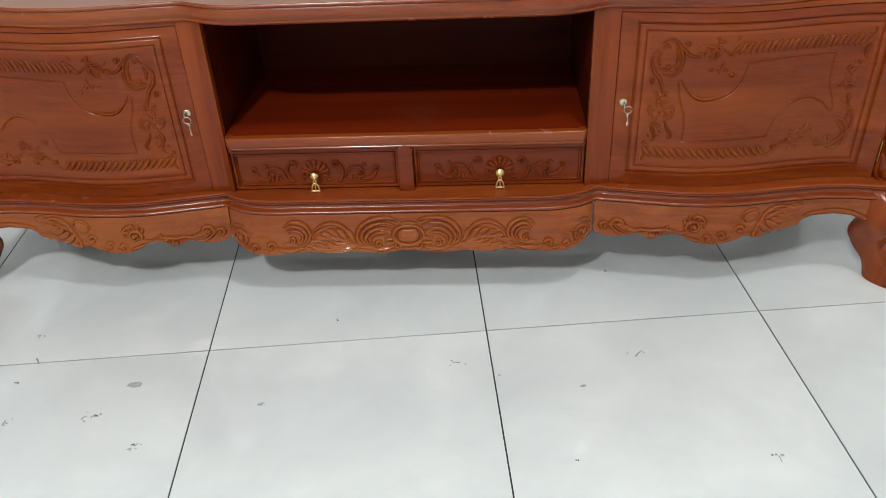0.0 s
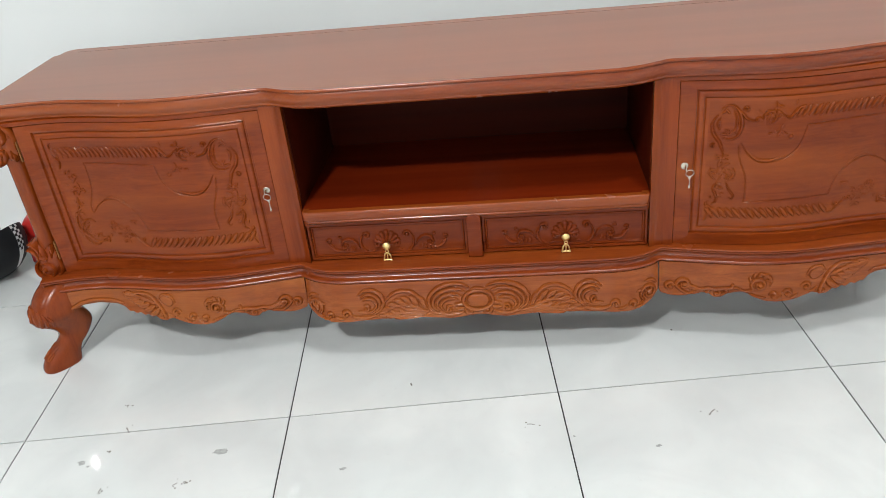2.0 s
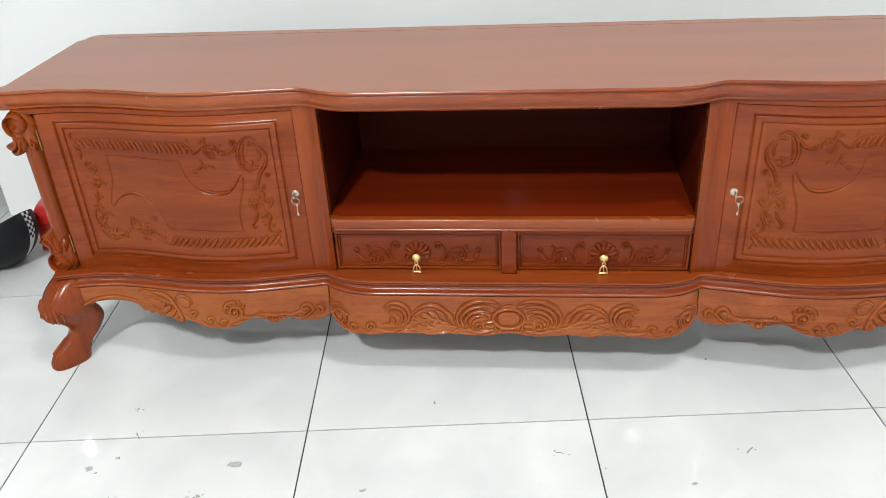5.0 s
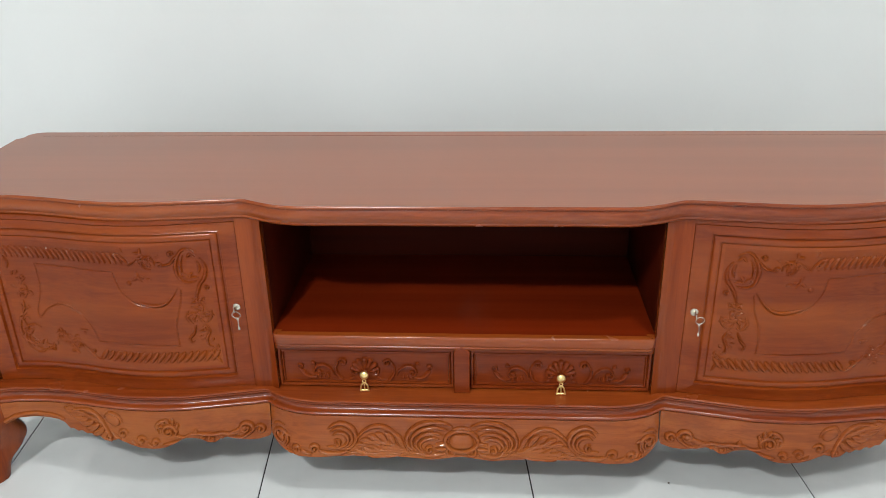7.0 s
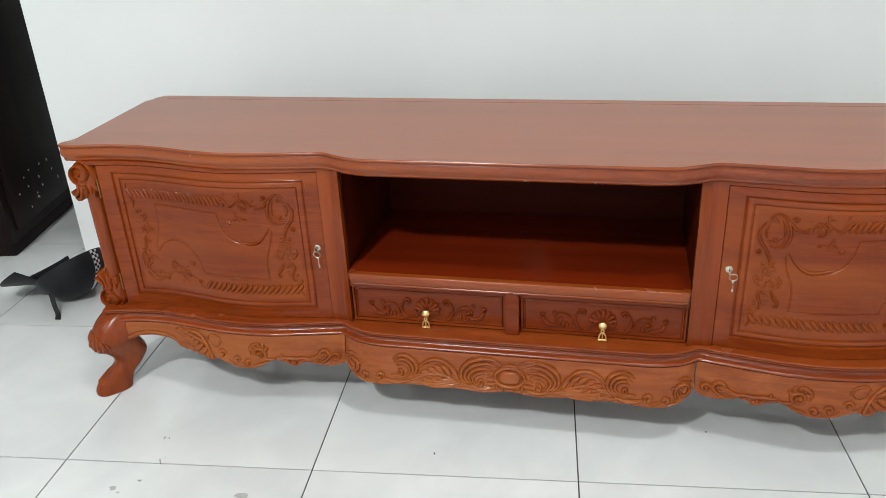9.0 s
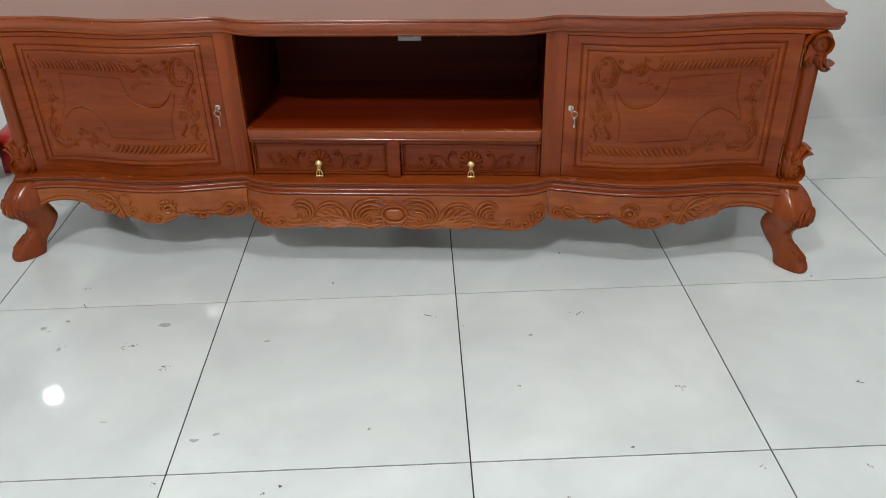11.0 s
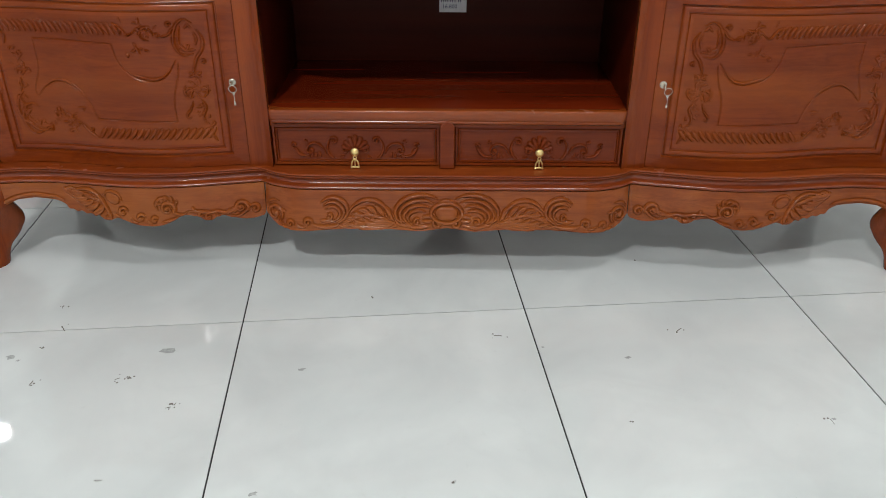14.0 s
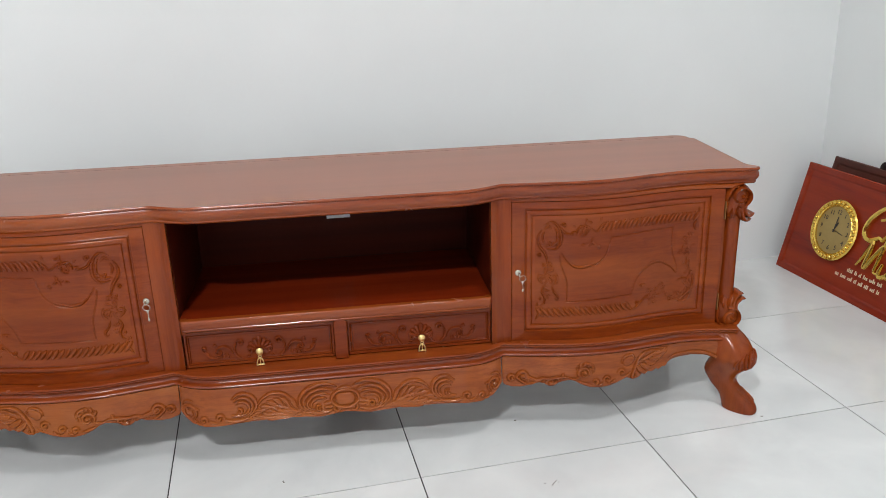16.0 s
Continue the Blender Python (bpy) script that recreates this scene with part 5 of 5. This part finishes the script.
script(("C", "h", "u", "acute", "c"), 0.36, 0.235, 0.13)
script(("M", "u", "horn", "grave", "n", "g"), 0.395, 0.13, 0.105)
rng = random.Random(5)
for x, z, words in ((0.365, 0.1, 6), (0.315, 0.072, 8)):
    for _ in range(words):
        for _ in range(rng.choice((2, 3, 4))):
            w, up = rng.uniform(0.0026, 0.005), rng.uniform(0.009, 0.016)
            part("inscription_bar", Shape().box((x, 0.0035, z), (x + w, 0.0062, z + up), 0.0008).mesh(), PALE_LETTER, plaque, smooth=False)
            x += w + 0.0032
        x += 0.0085
second = thing("wooden_plaque", "dark red wooden plaque with carved crest leaning behind another", "plaque", pose(1.776, 1.0, 0.0, 0, 0, -90) @ pose(0, 0, 0, -LEAN, 0, 0))
board(second, 1.1, 0.462, 0.03, wood("dark_lacquered_wood", (0.1, 0.02, 0.01), (0.07, 0.014, 0.008), (0.04, 0.008, 0.005), 0, 0.3))
s = Shape()
for k, (x, z, r) in enumerate([(0.25, 0.47, 0.02), (0.275, 0.485, 0.024), (0.3, 0.495, 0.028), (0.33, 0.5, 0.03), (0.36, 0.49, 0.026), (0.39, 0.475, 0.02)]):
    lathe(s, [(0.002, 0.0), (r, 0.004), (r, 0.012), (r * 0.6, 0.018), (0.002, 0.02)], (x, 0, z), "y", 12)
part("crest", s.mesh(), WOOD_BLACK, second, "carved dark crest")

# ---- dark inlaid sideboard beyond the wall's end ----
side = thing("sideboard", "dark rosewood sideboard with mother-of-pearl floral inlay", "sideboard", pose(-2.0, 1.06, 0.0, 0, 0, 97))
s = Shape()
s.box((0.0, 0.0, 0.06), (1.5, 0.5, 1.16), 0.006)
part("body", s.mesh(), WOOD_BLACK, side)
part("plinth", Shape().box((0.03, 0.02, 0.0), (1.47, 0.48, 0.062), 0.004).mesh(), WOOD_BLACK, side)
part("top_board", Shape().box((-0.02, -0.02, 1.16), (1.52, 0.52, 1.2), 0.01).mesh(), WOOD_BLACK, side)
for x in (0.04, 0.54, 1.02):
    door_ = part("door_panel", Shape().box((x, -0.008, 0.1), (x + 0.44, 0.002, 1.12), 0.004).mesh(), WOOD_BLACK, side)
    rng = random.Random(int(x * 100))
    s = Shape()
    for k in range(14):
        cx, cz = x + rng.uniform(0.05, 0.39), rng.uniform(0.12, 0.3)
        pts = []
        n = rng.choice((4, 5, 6))
        a0 = rng.uniform(0, 6)
        for j in range(n):
            a = a0 + 2 * math.pi * j / n
            r = rng.uniform(0.0025, 0.008)
            pts.append((cx + r * math.cos(a), cz + r * math.sin(a)))
        s.grid([[(a, -0.0075, b) for a, b in pts], [(a, -0.0088, b) for a, b in pts]], wrap_v=True, caps=True)
    tagged(part("inlay", s.mesh(), PEARL, door_, "mother-of-pearl petals", smooth=False), kind="stuff")

# ---- black helmet lying on its side, with a red stool behind it ----
helmet = thing("helmet", "black half-shell helmet with visor and chequered band lying on the floor", "helmet", pose(-1.6, 0.83, 0.0))


def dome(r0, thick, squash):
    rows = []
    for rr, order in ((r0, 1), (r0 - thick, -1)):
        seg = []
        for i in range(13):
            a = math.pi / 2 * i / 12
            seg.append([(rr * 1.12 * math.cos(a) * math.cos(t), rr * math.cos(a) * math.sin(t), rr * squash * math.sin(a)) for t in span(0, 2 * math.pi, 0.21)[:-1]])
        rows += seg[::-1] if order == 1 else seg
    return rows


crown = Vector((0.5, -0.24, -0.83)).normalized()
along = Vector((0.83, 0.1, 0.5))
along = (along - crown * along.dot(crown)).normalized()
HM = Matrix((along, crown.cross(along), crown)).transposed().to_4x4()
HM.translation = (-0.025, -0.035, 0.112)
s = Shape().grid(dome(0.105, 0.012, 1.05), wrap_v=True)
shell = part("shell", s.mesh(), BLACK_PLASTIC, helmet, m=HM)
rows = []
for i in range(9):
    k = i / 8
    row = []
    for t in span(-1.1, 1.1, 0.16):
        r = 0.106 + 0.095 * k * (0.35 + 0.65 * math.cos(t * 1.25))
        row.append((-r * 1.1 * math.cos(t), r * math.sin(t), 0.004 - 0.05 * k))
    rows.append(row)
under = [[(x, y, z - 0.004) for x, y, z in r] for r in reversed(rows)]
part("visor", Shape().grid(rows + under, wrap_u=True).mesh(), BLACK_PLASTIC, shell, "short black visor")
s, ink = Shape(), Shape()


def band(t, a, k=1.0):
    """A place on the shell, t round it and a up from the rim."""
    r = 0.1062 * k
    return (r * 1.12 * math.cos(a) * math.cos(t), r * math.cos(a) * math.sin(t), r * 1.05 * math.sin(a))


s.grid([[band(t, a) for t in span(0.0, 0.27, 0.09)] for a in span(0.02, 1.3, 0.08)])
for i in range(9):
    for j in range(3):
        if (i + j) % 2:
            t0, a0 = j * 0.09, 0.02 + i * 0.08
            ink.grid([[band(t0, a0, 1.006), band(t0 + 0.09, a0, 1.006)], [band(t0, a0 + 0.08, 1.006), band(t0 + 0.09, a0 + 0.08, 1.006)]])
strip = part("chequered_band", s.mesh(), WHITE_BAND, shell, "white band with black checks")
part("checks", ink.mesh(), BLACK_PLASTIC, strip)
s = Shape()
line = catmull([(-0.06, -0.085, 0.09), (-0.045, -0.125, 0.05), (-0.03, -0.145, 0.018), (-0.012, -0.165, 0.003), (0.005, -0.195, 0.003)], 0.012)
s.grid([[(p.x - 0.009, p.y, p.z + 0.001), (p.x + 0.009, p.y, p.z + 0.001), (p.x + 0.009, p.y, p.z - 0.0015), (p.x - 0.009, p.y, p.z - 0.0015)] for p in line], wrap_v=True, caps=True)
part("strap", s.mesh(), BLACK_WEB, helmet, "black webbing chin strap", smooth=False)

stool = thing("stool", "low red plastic stool by the wall", "stool", pose(-1.455, 0.985, 0.0, 0, 0, 6))
s = Shape()


def sq(h, z, n=36):
    """A square ring with rounded corners."""
    ring = []
    for q in range(n):
        a = 2 * math.pi * q / n
        c, d = math.cos(a), math.sin(a)
        ring.append((h * math.copysign(abs(c) ** 0.5, c), h * math.copysign(abs(d) ** 0.5, d), z))
    return ring


s.grid([sq(0.122, 0.096), sq(0.12, 0.114), sq(0.113, 0.127), sq(0.1, 0.135), sq(0.06, 0.137)], wrap_v=True, caps=True)
part("seat", s.mesh(), RED_PLASTIC, stool)
for a in (-1, 1):
    for b in (-1, 1):
        s = Shape()
        rows = []
        for z, o, w in ((0.0, 0.106, 0.028), (0.05, 0.104, 0.036), (0.098, 0.1, 0.06)):
            rows.append([(a * o, b * o, z), (a * (o - w), b * o, z), (a * (o - w), b * (o - 0.008), z), (a * (o - 0.008), b * (o - 0.008), z), (a * (o - 0.008), b * (o - w), z), (a * o, b * (o - w), z)])
        s.grid(rows, wrap_v=True, caps=True)
        part("leg", s.mesh(), RED_PLASTIC, stool, smooth=False)

# ---- scuffs and grit on the floor ----


def speck(x, y, size, seed):
    """A curled splinter or crumb."""
    rng = random.Random(seed)
    a, L = rng.uniform(0, math.pi), size * 0.55
    s = Shape()
    pts = [(x + L * (t - 0.5) * math.cos(a) + rng.uniform(-0.08, 0.08) * L, y + L * (t - 0.5) * math.sin(a) + rng.uniform(-0.08, 0.08) * L, 0.0008) for t in (0, 0.35, 0.7, 1.0)]
    tube(s, [tuple(p) for p in catmull(pts, L / 8)], max(0.0005, size * 0.026), 5)
    for _ in range(3):
        q, b = rng.uniform(0.2, 0.75) * size, rng.uniform(0, 6.3)
        w = rng.uniform(0.0008, 0.0022)
        lathe(s, [(w, 0.0), (w, 0.0005), (0.4 * w, 0.0009)], (x + q * math.cos(b), y + q * math.sin(b), 0.0), count=6)
    tagged(part("debris", s.mesh(), DIRT), "small brown splinter of debris on the tiles", "debris", "floor debris")


for n, (x, y, size) in enumerate([(-0.792, -0.172, 0.012), (-0.699, -0.269, 0.018), (-0.073, -0.096, 0.026), (0.305, -0.108, 0.034), (0.565, -0.641, 0.012), (0.77, -0.654, 0.012), (0.329, -0.58, 0.007),
                                  (-0.205, -0.493, 0.007), (0.124, -0.377, 0.006), (-0.773, -0.442, 0.008), (-0.995, 0.088, 0.016), (-0.969, -0.176, 0.026), (-0.791, -0.174, 0.014),
                                  (-0.689, -0.26, 0.016), (-0.986, -0.063, 0.012), (-0.328, 0.073, 0.006), (0.304, 0.185, 0.006), (0.478, -0.406, 0.018), (-0.812, -0.176, 0.02), (-0.967, 0.004, 0.034),
                                  (0.873, -0.411, 0.022), (0.95, 0.02, 0.01), (-0.62, -0.62, 0.01), (-0.4, -0.66, 0.008), (-0.37, -0.64, 0.007), (0.18, -0.7, 0.01)]):
    speck(x, y, size, n)


def smudge(x, y, r, seed):
    rng = random.Random(seed)
    rows = []
    n = 11
    base = [rng.uniform(0.3, 1.0) for _ in range(n)]
    for k, z in ((1.0, 0.0002), (0.6, 0.0005)):
        rows.append([(x + 0.82 * r * k * base[j] * math.cos(2 * math.pi * j / n), y + 0.6 * r * k * base[j] * math.sin(2 * math.pi * j / n), z) for j in range(n)])
    s = Shape().grid(rows, wrap_v=True, caps=True)
    tagged(part("smudge", s.mesh(), SMUDGE), "grey dusty smudge on the tiles", "stain", "floor smudges")


for n, (x, y, r) in enumerate([(-0.738, -0.091, 0.024), (-0.523, -0.492, 0.012), (-0.567, -0.507, 0.014), (0.011, -0.143, 0.006), (0.174, -0.19, 0.012), (-1.039, -0.088, 0.014), (-0.467, -0.175, 0.012), (0.485, -0.401, 0.01), (-1.02, -0.1, 0.008)]):
    smudge(x, y, r, n)

# ---- floor: screed, then one object per tile ----
floor = slab("floor", (LEFT_X - WALL_T, FRONT_Y - 0.5, -0.03), (WALL_RIGHT + WALL_T, BACK_Y + WALL_T, -0.0022), GROUT, "pale polished porcelain tiles with thin dark joints")
TILE, GAP = 0.6, 0.0032
h = TILE / 2 - GAP / 2
rows = [[(-h, -h, -0.012), (h, -h, -0.012), (h, h, -0.012), (-h, h, -0.012)], [(-h, -h, 0.0), (h, -h, 0.0), (h, h, 0.0), (-h, h, 0.0)]]
tile_mesh = Shape().grid(rows, wrap_v=True, caps=True).mesh("tile")
tile_mesh.materials.append(PORCELAIN)
for i in range(-10, 4):
    for j in range(-9, 9):
        x, y = (i + 0.5) * TILE, (j + 0.5) * TILE
        if x < LEFT_X - 0.3 or x > WALL_RIGHT + 0.3 or y < FRONT_Y - 0.3 or y > BACK_Y + 0.3:
            continue
        tile = new("tile", tile_mesh)
        tile.parent = floor
        tile.matrix_basis = pose(x, y, 0.0)
